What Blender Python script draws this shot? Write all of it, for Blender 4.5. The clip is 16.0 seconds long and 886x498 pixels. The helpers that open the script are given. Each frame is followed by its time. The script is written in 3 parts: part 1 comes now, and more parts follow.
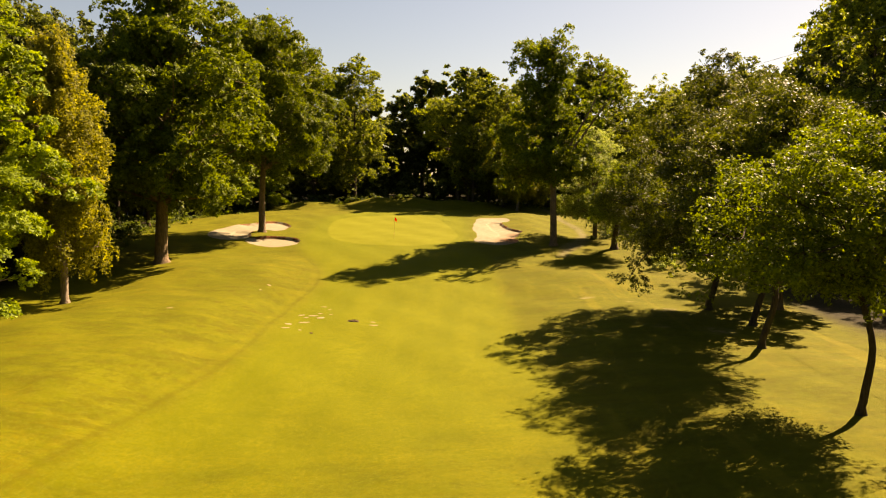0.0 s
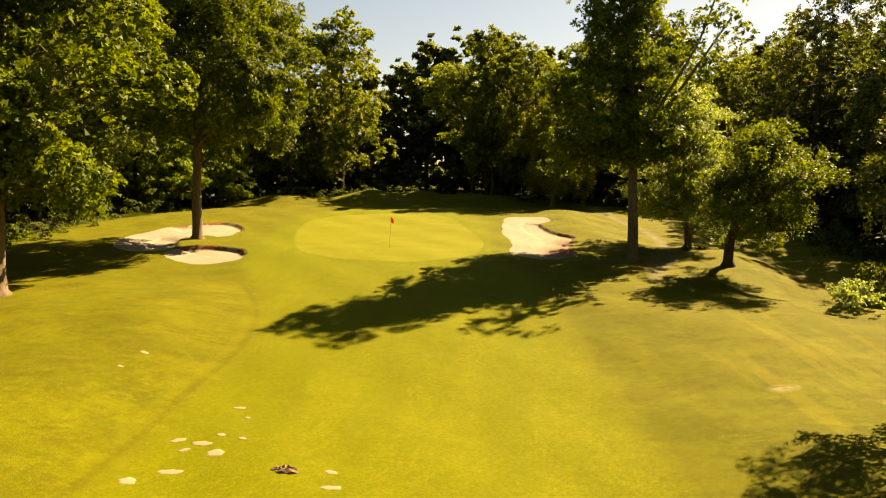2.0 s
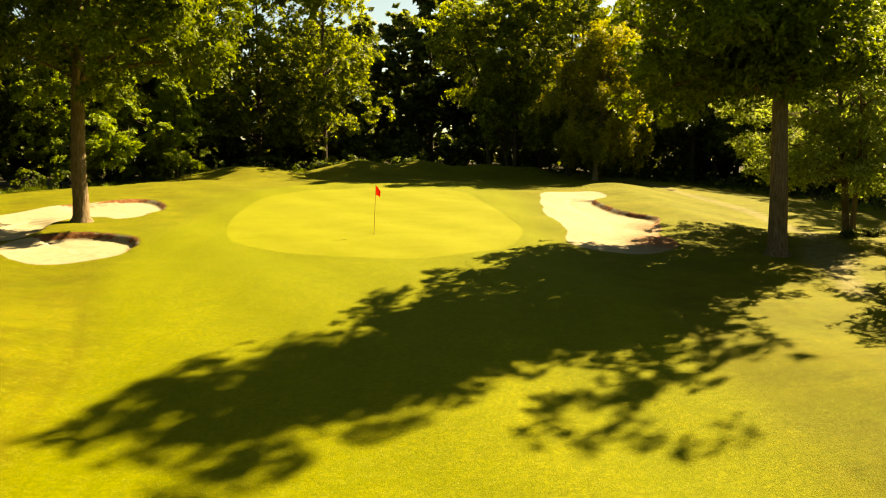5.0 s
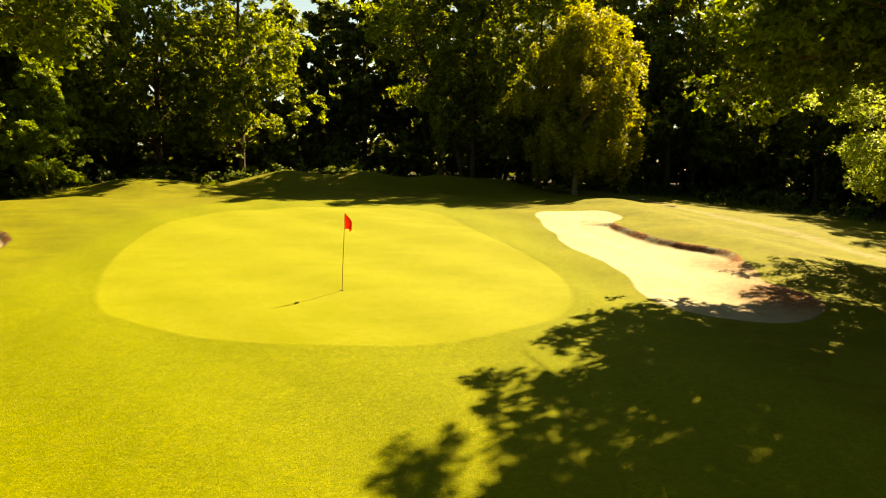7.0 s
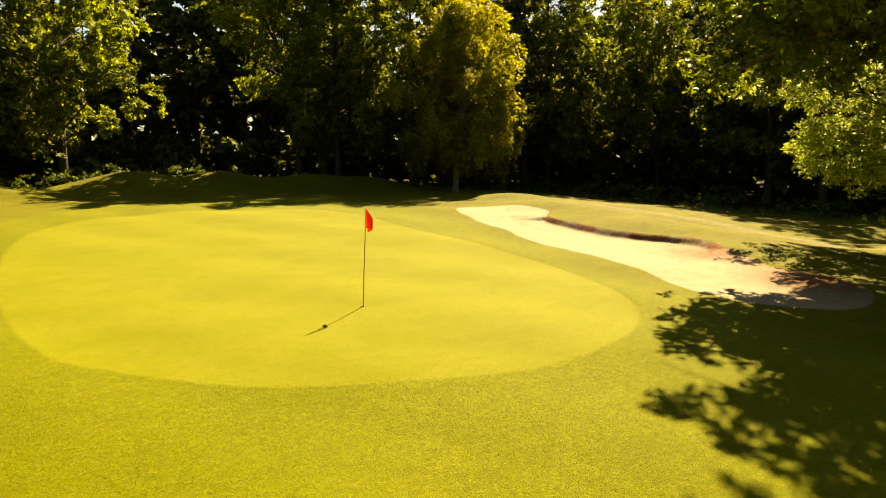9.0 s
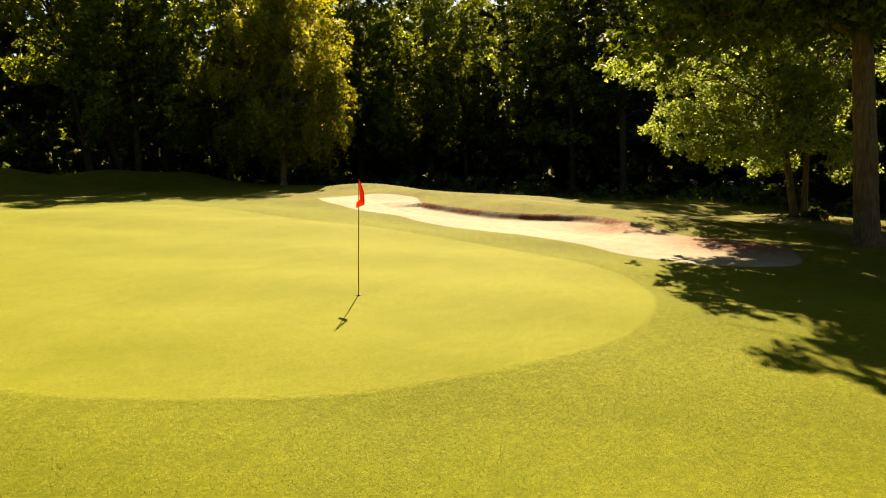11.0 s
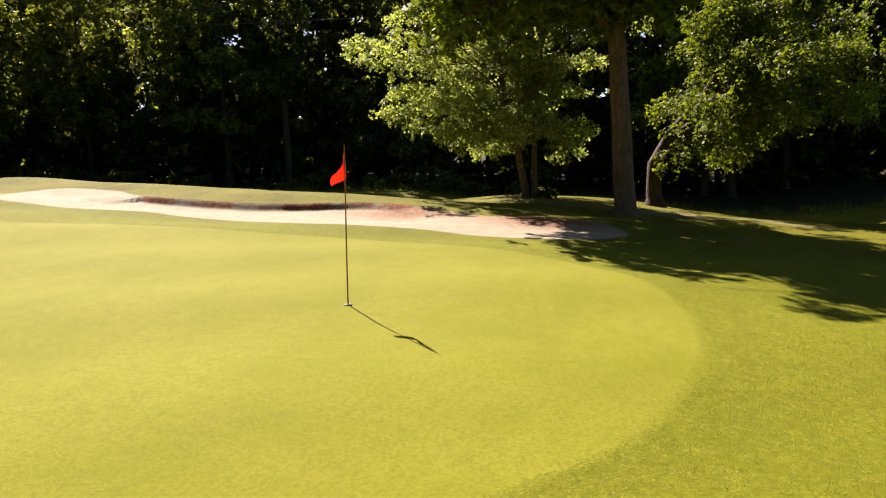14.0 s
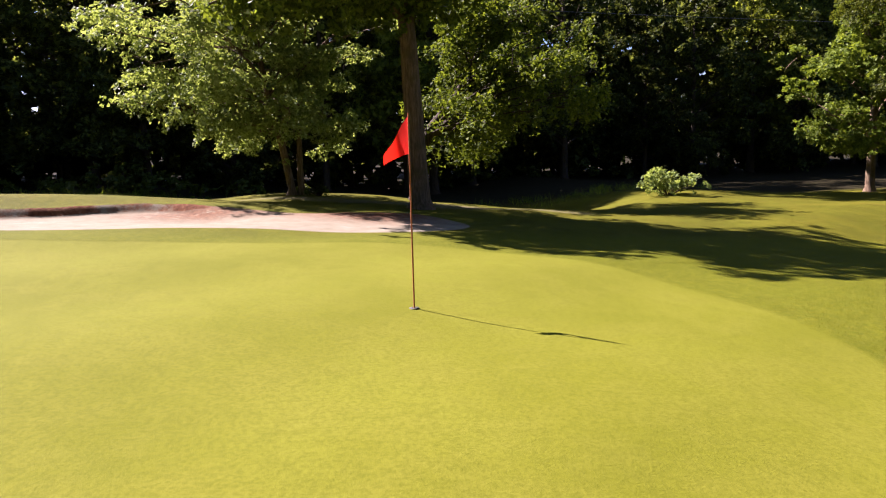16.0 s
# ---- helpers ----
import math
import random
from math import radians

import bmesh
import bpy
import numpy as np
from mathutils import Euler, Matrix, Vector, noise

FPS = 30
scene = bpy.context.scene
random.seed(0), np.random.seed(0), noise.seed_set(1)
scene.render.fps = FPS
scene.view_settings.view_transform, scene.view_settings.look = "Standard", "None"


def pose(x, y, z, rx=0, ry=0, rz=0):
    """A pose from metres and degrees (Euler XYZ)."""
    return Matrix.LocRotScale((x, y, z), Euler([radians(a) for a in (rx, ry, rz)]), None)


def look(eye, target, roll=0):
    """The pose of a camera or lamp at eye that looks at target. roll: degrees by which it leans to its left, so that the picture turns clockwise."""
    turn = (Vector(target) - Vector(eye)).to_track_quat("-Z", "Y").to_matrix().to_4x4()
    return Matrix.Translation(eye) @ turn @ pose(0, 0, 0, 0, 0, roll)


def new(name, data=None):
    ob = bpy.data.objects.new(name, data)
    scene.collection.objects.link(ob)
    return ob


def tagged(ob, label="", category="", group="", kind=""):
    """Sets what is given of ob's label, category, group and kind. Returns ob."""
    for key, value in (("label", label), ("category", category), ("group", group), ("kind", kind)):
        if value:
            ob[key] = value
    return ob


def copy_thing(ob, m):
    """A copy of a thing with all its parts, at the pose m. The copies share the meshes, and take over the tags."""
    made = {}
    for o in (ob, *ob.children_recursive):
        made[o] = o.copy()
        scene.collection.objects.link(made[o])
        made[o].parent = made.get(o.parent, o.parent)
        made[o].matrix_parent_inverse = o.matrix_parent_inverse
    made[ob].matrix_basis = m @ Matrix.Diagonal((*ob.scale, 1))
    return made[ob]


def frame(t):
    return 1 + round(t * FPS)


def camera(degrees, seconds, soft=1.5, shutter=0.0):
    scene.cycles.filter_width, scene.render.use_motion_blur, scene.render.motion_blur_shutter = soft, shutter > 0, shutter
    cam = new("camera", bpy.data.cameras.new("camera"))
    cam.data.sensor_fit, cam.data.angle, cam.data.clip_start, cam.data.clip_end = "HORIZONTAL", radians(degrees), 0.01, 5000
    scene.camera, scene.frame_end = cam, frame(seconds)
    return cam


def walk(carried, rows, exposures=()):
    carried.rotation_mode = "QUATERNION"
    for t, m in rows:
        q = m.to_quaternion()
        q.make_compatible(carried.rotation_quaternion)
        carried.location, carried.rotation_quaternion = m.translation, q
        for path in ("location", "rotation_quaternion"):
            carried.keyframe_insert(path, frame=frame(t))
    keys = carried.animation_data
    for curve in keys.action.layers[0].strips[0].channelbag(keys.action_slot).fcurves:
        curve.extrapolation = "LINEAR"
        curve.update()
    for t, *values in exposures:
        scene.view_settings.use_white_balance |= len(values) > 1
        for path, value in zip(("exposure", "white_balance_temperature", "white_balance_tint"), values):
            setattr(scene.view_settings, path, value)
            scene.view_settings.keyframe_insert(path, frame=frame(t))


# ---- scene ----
cam = camera(63.9, 16.0, 1.1)
PATH = [
    (0, (5.127, -73.8, 5.847), (5.127, -71.809, 5.658), 0.6),
    (0.5, (4.666, -65.578, 6.02), (4.667, -63.587, 5.83), 0.5),
    (1, (4.301, -58.614, 5.962), (4.303, -56.623, 5.768), 0.7),
    (1.5, (4.033, -53.412, 5.553), (4.032, -51.421, 5.355), 0.6),
    (2, (3.788, -49.414, 4.896), (3.786, -47.424, 4.695), 0.5),
    (2.5, (3.658, -46.3, 4.077), (3.651, -44.312, 3.855), 0.3),
    (3, (3.532, -43.574, 3.541), (3.525, -41.588, 3.307), 0.5),
    (5.5, (2.973, -27.462, 3.123), (2.961, -25.477, 2.882), 0.3),
    (6, (2.517, -24.022, 3.222), (2.521, -22.035, 2.99), 0.3),
    (6.5, (1.661, -21.416, 3.283), (1.722, -19.43, 3.062), 0.4),
    (7, (0.529, -19.441, 3.246), (0.758, -17.466, 3.031), 0.3),
    (7.5, (-0.646, -18.036, 3.182), (-0.301, -16.077, 2.97), 0.1),
    (8, (-1.912, -16.769, 3.099), (-1.469, -14.83, 2.89), -0.1),
    (8.5, (-3.19, -15.634, 2.954), (-2.596, -13.736, 2.748), -0.3),
    (9, (-4.308, -14.723, 2.824), (-3.535, -12.89, 2.617), -0.7),
    (11.5, (-8.04, -9.643, 2.099), (-6.596, -8.276, 1.879), -2.1),
    (12, (-8.606, -8.533, 2.023), (-7.041, -7.308, 1.797), -2.3),
    (12.5, (-8.95, -7.294, 1.974), (-7.269, -6.236, 1.74), -2.5),
    (13, (-9.076, -6.089, 1.966), (-7.296, -5.21, 1.72), -2.6),
    (13.5, (-8.941, -4.878, 1.97), (-7.085, -4.179, 1.713), -2.5),
    (14, (-8.652, -3.717, 1.956), (-6.74, -3.194, 1.691), -2.4),
    (14.5, (-8.361, -2.499, 1.904), (-6.405, -2.187, 1.633), -2.4),
    (15, (-8.144, -1.22, 1.879), (-6.165, -1.173, 1.598), -2.2),
    (15.5, (-7.875, 0.125, 1.837), (-5.907, -0.08, 1.551), -2.2),
    (16, (-7.563, 1.423, 1.796), (-5.636, 0.971, 1.504), -2.1),
]
walk(cam, [(t, look(eye, target, roll)) for t, eye, target, roll in PATH],
     exposures=[(0, 2.37, 9200, 20), (3, 2.58, 9800, 8), (6, 2.86, 10600, -4), (9, 2.58, 10700, 4), (11.5, 2.43, 6900, 11), (13, 2.43, 6300, 16), (16, 2.46, 5400, 37)])

# ---- light ----
SUN_TO = Vector((0.527, 0.502, 0.688)).normalized()
world = bpy.data.worlds.new("sky")
scene.world = world
world.use_nodes = True
wn = world.node_tree.nodes
sky = wn.new("ShaderNodeTexSky")
sky.sky_type, sky.sun_disc = "NISHITA", False
sky.sun_elevation = math.asin(SUN_TO.z)
sky.sun_rotation = math.atan2(SUN_TO.x, SUN_TO.y)
sky.air_density, sky.dust_density, sky.ozone_density = 1.0, 1.0, 1.6
world.node_tree.links.new(sky.outputs[0], wn["Background"].inputs[0])
wn["Background"].inputs[1].default_value = 0.0265
sun = new("sun", bpy.data.lights.new("sun", "SUN"))
sun.data.energy, sun.data.angle, sun.data.color = 5.0, radians(0.55), (1.0, 0.83, 0.68)
sun.matrix_world = look(SUN_TO * 100, (0, 0, 0))


# ---- materials ----
def material(name, rough=0.8, spec=0.2):
    m = bpy.data.materials.new(name)
    m.use_nodes = True
    b = m.node_tree.nodes["Principled BSDF"]
    b.inputs["Roughness"].default_value = rough
    b.inputs["Specular IOR Level"].default_value = spec
    return m, m.node_tree.nodes, m.node_tree.links, b


def n_noise(nodes, links, vec, scale, detail=4.0, rough=0.6, stretch=None):
    if stretch:
        mp = nodes.new("ShaderNodeMapping")
        mp.inputs["Scale"].default_value = stretch
        links.new(vec, mp.inputs["Vector"])
        vec = mp.outputs[0]
    n = nodes.new("ShaderNodeTexNoise")
    n.inputs["Scale"].default_value, n.inputs["Detail"].default_value = scale, detail
    n.inputs["Roughness"].default_value = rough
    links.new(vec, n.inputs["Vector"])
    return n.outputs["Fac"]


def n_ramp(nodes, links, fac, stops):
    r = nodes.new("ShaderNodeValToRGB")
    el = r.color_ramp.elements
    while len(el) < len(stops):
        el.new(0.5)
    for e, (p, c) in zip(el, stops):
        e.position, e.color = p, (*c, 1)
    links.new(fac, r.inputs[0])
    return r.outputs[0]


def n_mix(nodes, links, fac, a, b, blend="MIX"):
    m = nodes.new("ShaderNodeMix")
    m.data_type, m.blend_type = "RGBA", blend
    for sock, v in ((m.inputs[0], fac), (m.inputs[6], a), (m.inputs[7], b)):
        if isinstance(v, (int, float)):
            sock.default_value = v
        elif isinstance(v, tuple):
            sock.default_value = (*v, 1)
        else:
            links.new(v, sock)
    return m.outputs[2]


def n_math(nodes, links, op, a, b=0.0, clamp=False):
    m = nodes.new("ShaderNodeMath")
    m.operation, m.use_clamp = op, clamp
    for sock, v in ((m.inputs[0], a), (m.inputs[1], b)):
        if isinstance(v, (int, float)):
            sock.default_value = v
        else:
            links.new(v, sock)
    return m.outputs[0]


def n_step(nodes, links, v, lo, hi):
    m = nodes.new("ShaderNodeMapRange")
    m.interpolation_type = "SMOOTHSTEP"
    m.inputs[1].default_value, m.inputs[2].default_value = lo, hi
    links.new(v, m.inputs[0])
    return m.outputs[0]


def n_bump(nodes, links, height, strength, dist, b):
    n = nodes.new("ShaderNodeBump")
    n.inputs["Strength"].default_value, n.inputs["Distance"].default_value = strength, dist
    links.new(height, n.inputs["Height"])
    links.new(n.outputs[0], b.inputs["Normal"])


def attr(nodes, name):
    a = nodes.new("ShaderNodeAttribute")
    a.attribute_name = name
    return a.outputs["Fac"]


def ground_material():
    m, N, L, b = material("turf", 0.9, 0.05)
    pos = N.new("ShaderNodeNewGeometry").outputs["Position"]
    fine = n_noise(N, L, pos, 26.0, 5.0, 0.7)
    blade = n_noise(N, L, pos, 70.0, 5.0, 0.8)
    mid = n_noise(N, L, pos, 2.2, 5.0, 0.65)
    big = n_noise(N, L, pos, 0.16, 4.0, 0.55)
    clot = n_math(N, L, "ADD", n_math(N, L, "MULTIPLY", n_noise(N, L, pos, 9.0, 7.0, 0.8), 0.5), n_math(N, L, "MULTIPLY", blade, 0.5))
    mow = n_noise(N, L, pos, 0.5, 3.0, 0.5, (1.0, 0.12, 1.0))
    wob = n_math(N, L, "MULTIPLY_ADD", fine, 0.22)
    # rough and semi-rough
    streak = n_noise(N, L, pos, 0.3, 8.0, 0.72, (1.0, 2.2, 1.0))
    rough_c = n_ramp(N, L, mid, [(0.28, (0.0487, 0.04941, 0.00166)), (0.5, (0.08797, 0.08312, 0.002486)), (0.72, (0.1264, 0.1152, 0.006071))])
    rough_c = n_mix(N, L, n_step(N, L, big, 0.42, 0.66), rough_c, (0.09903, 0.08312, 0.003316))
    rough_c = n_mix(N, L, n_math(N, L, "MULTIPLY", n_step(N, L, streak, 0.44, 0.60), 0.75), rough_c, (0.04543, 0.03927, 0.001339))
    fair_c = n_ramp(N, L, mow, [(0.37, (0.08797, 0.09554, 0.001107)), (0.5, (0.1049, 0.1093, 0.00221)), (0.64, (0.1194, 0.1217, 0.003316))])
    fair_c = n_mix(N, L, n_math(N, L, "MULTIPLY", n_step(N, L, mid, 0.42, 0.75), 0.45), fair_c, (0.1083, 0.09885, 0.002763))
    # drier turf far down the fairway
    xyz = N.new("ShaderNodeSeparateXYZ")
    L.new(pos, xyz.inputs[0])
    dry = n_step(N, L, n_math(N, L, "ADD", xyz.outputs[1], n_math(N, L, "MULTIPLY", big, 16.0)), -34.0, -50.0)
    dry_c = n_ramp(N, L, streak, [(0.38, (0.04077, 0.03665, 0.001339)), (0.5, (0.08038, 0.07069, 0.002232)), (0.62, (0.1107, 0.09817, 0.004018))])
    fair_c = n_mix(N, L, n_math(N, L, "MULTIPLY", dry, 0.8), fair_c, dry_c)
    # sun-scorched blotches in the longer grass
    scorch = n_noise(N, L, pos, 0.55, 7.0, 0.7, (1.0, 1.5, 1.0))
    rough_c = n_mix(N, L, n_math(N, L, "MULTIPLY", n_step(N, L, scorch, 0.50, 0.60), 0.55), rough_c, (0.058, 0.0405, 0.0014))
    rough_c = n_mix(N, L, n_math(N, L, "MULTIPLY", n_step(N, L, scorch, 0.46, 0.36), 0.5), rough_c, (0.128, 0.119, 0.0055))
    soft = n_noise(N, L, pos, 1.1, 6.0, 0.66)
    patch = n_noise(N, L, pos, 4.2, 6.0, 0.72)
    green_c = n_ramp(N, L, n_noise(N, L, pos, 0.35, 4.0, 0.55, (1.0, 1.6, 1.0)), [(0.37, (0.09505, 0.1033, 0.00296)), (0.5, (0.1071, 0.1144, 0.00456)), (0.63, (0.1192, 0.1269, 0.006841))])
    green_c = n_mix(N, L, n_math(N, L, "MULTIPLY", n_step(N, L, soft, 0.40, 0.66), 0.60), green_c, (0.1263, 0.1277, 0.009968))
    green_c = n_mix(N, L, n_math(N, L, "MULTIPLY", n_step(N, L, patch, 0.46, 0.68), 0.40), green_c, (0.08445, 0.09144, 0.003999))
    green_c = n_mix(N, L, n_math(N, L, "MULTIPLY", n_step(N, L, clot, 0.42, 0.62), 0.35), green_c, (0.07439, 0.08509, 0.002653))
    green_c = n_mix(N, L, n_math(N, L, "MULTIPLY", n_step(N, L, fine, 0.42, 0.62), 0.5), green_c, (0.06937, 0.07809, 0.00221))
    green_c = n_mix(N, L, n_math(N, L, "MULTIPLY", n_step(N, L, blade, 0.48, 0.66), 0.3), green_c, (0.1493, 0.1511, 0.01546))
    sand_c = n_ramp(N, L, mid, [(0.3, (0.1518, 0.1341, 0.08204)), (0.6, (0.1898, 0.1728, 0.1131)), (0.8, (0.2258, 0.2107, 0.1505))])
    soil_c = n_ramp(N, L, n_noise(N, L, pos, 7.0, 5.0, 0.6), [(0.3, (0.06186, 0.02376, 0.008705)), (0.55, (0.1237, 0.05327, 0.02114)), (0.8, (0.2032, 0.1115, 0.05285))])
    dirt_c = n_ramp(N, L, mid, [(0.3, (0.09021, 0.07977, 0.03075)), (0.55, (0.1396, 0.1242, 0.07175)), (0.75, (0.08732, 0.08503, 0.008917))])
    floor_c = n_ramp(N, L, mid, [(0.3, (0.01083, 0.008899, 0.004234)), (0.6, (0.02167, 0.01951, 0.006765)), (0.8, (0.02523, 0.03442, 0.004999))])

    def zone(name, lo, hi, wobble):
        d = n_math(N, L, "ADD", attr(N, name), n_math(N, L, "MULTIPLY", n_math(N, L, "SUBTRACT", fine, 0.5), wobble))
        return n_step(N, L, d, hi, lo)

    fairway, green = zone("d_fairway", -1.2, 0.5, 1.6), zone("d_green", -0.09, 0.11, 0.3)
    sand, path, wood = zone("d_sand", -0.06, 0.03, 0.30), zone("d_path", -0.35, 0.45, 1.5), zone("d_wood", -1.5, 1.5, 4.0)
    soil = n_math(N, L, "MULTIPLY", n_step(N, L, attr(N, "bank"), 0.35, 0.6), n_step(N, L, n_noise(N, L, pos, 0.9, 6.0, 0.7), 0.40, 0.54))
    c = n_mix(N, L, fairway, rough_c, fair_c)
    c = n_mix(N, L, n_math(N, L, "MULTIPLY", n_step(N, L, attr(N, "d_green"), 9.0, 1.5), 0.30), c, (0.08619, 0.106, 0.002232))
    c = n_mix(N, L, n_math(N, L, "MULTIPLY", n_step(N, L, clot, 0.41, 0.59), 0.74), c, (0.04893, 0.06152, 0.001562))
    c = n_mix(N, L, n_math(N, L, "MULTIPLY", n_step(N, L, soft, 0.42, 0.64), 0.45), c, (0.06524, 0.07461, 0.001339))
    tufts = n_noise(N, L, pos, 11.0, 6.0, 0.7)
    c = n_mix(N, L, n_math(N, L, "MULTIPLY", n_step(N, L, tufts, 0.46, 0.60), 0.24), c, (0.046, 0.058, 0.001364))
    c = n_mix(N, L, n_math(N, L, "MULTIPLY", n_step(N, L, tufts, 0.46, 0.36), 0.18), c, (0.15, 0.15, 0.00744))
    straw = n_math(N, L, "MULTIPLY", n_step(N, L, n_noise(N, L, pos, 38.0, 4.0, 0.75), 0.50, 0.66), n_step(N, L, patch, 0.38, 0.62))
    c = n_mix(N, L, n_math(N, L, "MULTIPLY", straw, 0.60), c, (0.166, 0.1669, 0.02232))
    # line worn along the fairway's edge
    edge = n_math(N, L, "ADD", attr(N, "d_fairway"), n_math(N, L, "MULTIPLY", n_math(N, L, "SUBTRACT", patch, 0.5), 0.25))
    dark_rim = n_step(N, L, n_math(N, L, "ABSOLUTE", n_math(N, L, "SUBTRACT", edge, 0.10)), 0.20, 0.03)
    pale_rim = n_step(N, L, n_math(N, L, "ABSOLUTE", n_math(N, L, "SUBTRACT", edge, 0.52)), 0.30, 0.06)
    south = n_math(N, L, "MULTIPLY", n_step(N, L, xyz.outputs[1], -8.0, -14.0), n_step(N, L, xyz.outputs[0], 1.0, -1.0))
    # mower lines in the semi-rough to the east
    lane = n_noise(N, L, pos, 0.62, 4.0, 0.6, (1.0, 0.09, 1.0))
    east = n_math(N, L, "MULTIPLY", n_step(N, L, xyz.outputs[1], -8.0, -13.0), n_step(N, L, xyz.outputs[0], 9.0, 10.2))
    c = n_mix(N, L, n_math(N, L, "MULTIPLY", n_math(N, L, "MULTIPLY", east, n_step(N, L, lane, 0.44, 0.58)), 0.34), c, (0.058, 0.060, 0.0015))
    c = n_mix(N, L, n_math(N, L, "MULTIPLY", n_math(N, L, "MULTIPLY", east, n_step(N, L, lane, 0.46, 0.36)), 0.30), c, (0.135, 0.118, 0.008))
    c = n_mix(N, L, n_math(N, L, "MULTIPLY", n_math(N, L, "MULTIPLY", dark_rim, south), 0.30), c, (0.05126, 0.04582, 0.001339))
    c = n_mix(N, L, n_math(N, L, "MULTIPLY", n_math(N, L, "MULTIPLY", pale_rim, south), 0.10), c, (0.1398, 0.1309, 0.005354))
    c = n_mix(N, L, n_math(N, L, "MULTIPLY", n_step(N, L, attr(N, "worn"), 0.35, 0.8), n_step(N, L, mid, 0.4, 0.62)), c, (0.1805, 0.1584, 0.09302))
    c = n_mix(N, L, n_math(N, L, "MULTIPLY", path, n_math(N, L, "ADD", n_math(N, L, "MULTIPLY", n_step(N, L, patch, 0.4, 0.6), 0.5), 0.35)), c, dirt_c)
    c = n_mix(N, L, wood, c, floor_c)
    c = n_mix(N, L, green, c, green_c)
    c = n_mix(N, L, sand, c, sand_c)
    c = n_mix(N, L, n_math(N, L, "MULTIPLY", n_math(N, L, "MULTIPLY", sand, attr(N, "earth")), n_step(N, L, patch, 0.28, 0.5)), c, soil_c)
    c = n_mix(N, L, soil, c, soil_c)
    L.new(c, b.inputs["Base Color"])
    rel = n_math(N, L, "ADD", n_math(N, L, "MULTIPLY", blade, 0.6), fine)
    smooth = n_math(N, L, "SUBTRACT", 1.0, n_math(N, L, "MULTIPLY", n_math(N, L, "MAXIMUM", green, sand), 0.7))
    n_bump(N, L, n_math(N, L, "MULTIPLY", rel, smooth), 0.5, 0.04, b)
    return m


def leaf_material(name, dark, light, translucent=0.5, rare=1.7):
    m, N, L, b = material(name, 0.55, 0.11)
    isl = N.new("ShaderNodeNewGeometry").outputs["Random Per Island"]
    obj = N.new("ShaderNodeObjectInfo").outputs["Random"]
    c = n_mix(N, L, n_math(N, L, "POWER", isl, rare), dark, light)
    hsv = N.new("ShaderNodeHueSaturation")
    v = n_math(N, L, "ADD", n_math(N, L, "MULTIPLY", obj, 0.4), 0.8)
    L.new(v, hsv.inputs["Value"])
    L.new(c, hsv.inputs["Color"])
    L.new(hsv.outputs[0], b.inputs["Base Color"])
    tr = N.new("ShaderNodeBsdfTranslucent")
    warm = n_mix(N, L, 1.0, hsv.outputs[0], (1.25, 1.15, 0.5), "MULTIPLY")
    L.new(warm, tr.inputs["Color"])
    mx = N.new("ShaderNodeMixShader")
    mx.inputs[0].default_value = translucent
    L.new(b.outputs[0], mx.inputs[1])
    L.new(tr.outputs[0], mx.inputs[2])
    L.new(mx.outputs[0], N["Material Output"].inputs[0])
    return m


def bark_material(name, dark, light):
    m, N, L, b = material(name, 0.9, 0.15)
    pos = N.new("ShaderNodeNewGeometry").outputs["Position"]
    ridge = n_noise(N, L, pos, 14.0, 6.0, 0.7, (1.0, 1.0, 0.16))
    blot = n_noise(N, L, pos, 1.6, 4.0, 0.6)
    c = n_ramp(N, L, ridge, [(0.35, dark), (0.65, light)])
    c = n_mix(N, L, n_math(N, L, "MULTIPLY", n_step(N, L, blot, 0.5, 0.7), 0.5), c, (0.06, 0.056, 0.022))
    L.new(c, b.inputs["Base Color"])
    n_bump(N, L, ridge, 0.9, 0.05, b)
    return m


def plain(name, colour, rough=0.5, metal=0.0):
    m, N, L, b = material(name, rough, 0.4)
    pos = N.new("ShaderNodeNewGeometry").outputs["Position"]
    c = n_mix(N, L, n_math(N, L, "MULTIPLY", n_noise(N, L, pos, 12.0), 0.3), colour, tuple(v * 0.6 for v in colour))
    L.new(c, b.inputs["Base Color"])
    b.inputs["Metallic"].default_value = metal
    return m


TURF = ground_material()
BARK = bark_material("oak_bark", (0.07118, 0.04934, 0.02562), (0.1852, 0.1329, 0.07592))
BARK_DARK = bark_material("forest_bark", (0.02088, 0.01518, 0.00949), (0.07402, 0.05694, 0.03606))
BARK_PALE = bark_material("pale_bark", (0.1091, 0.082, 0.05466), (0.2865, 0.2326, 0.1641))
LEAF_OAK = leaf_material("oak_leaf", (0.0445, 0.0688, 0.004909), (0.1469, 0.2006, 0.01276), 0.47, 1.3)
LEAF_DARK = leaf_material("dark_leaf", (0.034, 0.050, 0.005), (0.125, 0.155, 0.012), 0.36, 1.3)
LEAF_LIGHT = leaf_material("light_leaf", (0.07566, 0.1166, 0.007854), (0.1915, 0.2599, 0.02454), 0.48, 1.3)
LEAF_HORN = leaf_material("hornbeam_leaf", (0.135, 0.196, 0.038), (0.380, 0.480, 0.165), 0.50, 1.2)
LEAF_BIRCH = leaf_material("birch_leaf", (0.120, 0.130, 0.010), (0.285, 0.295, 0.036), 0.60, 1.2)
# forest leaves, toned darker to carry the shade of the wood
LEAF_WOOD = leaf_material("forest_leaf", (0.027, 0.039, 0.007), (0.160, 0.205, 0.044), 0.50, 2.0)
# brighter version for wood trees that look sunlit, light put into the colour
LEAF_SUNLIT = leaf_material("sunlit_leaf", (0.058, 0.082, 0.008), (0.225, 0.280, 0.032), 0.58, 1.5)
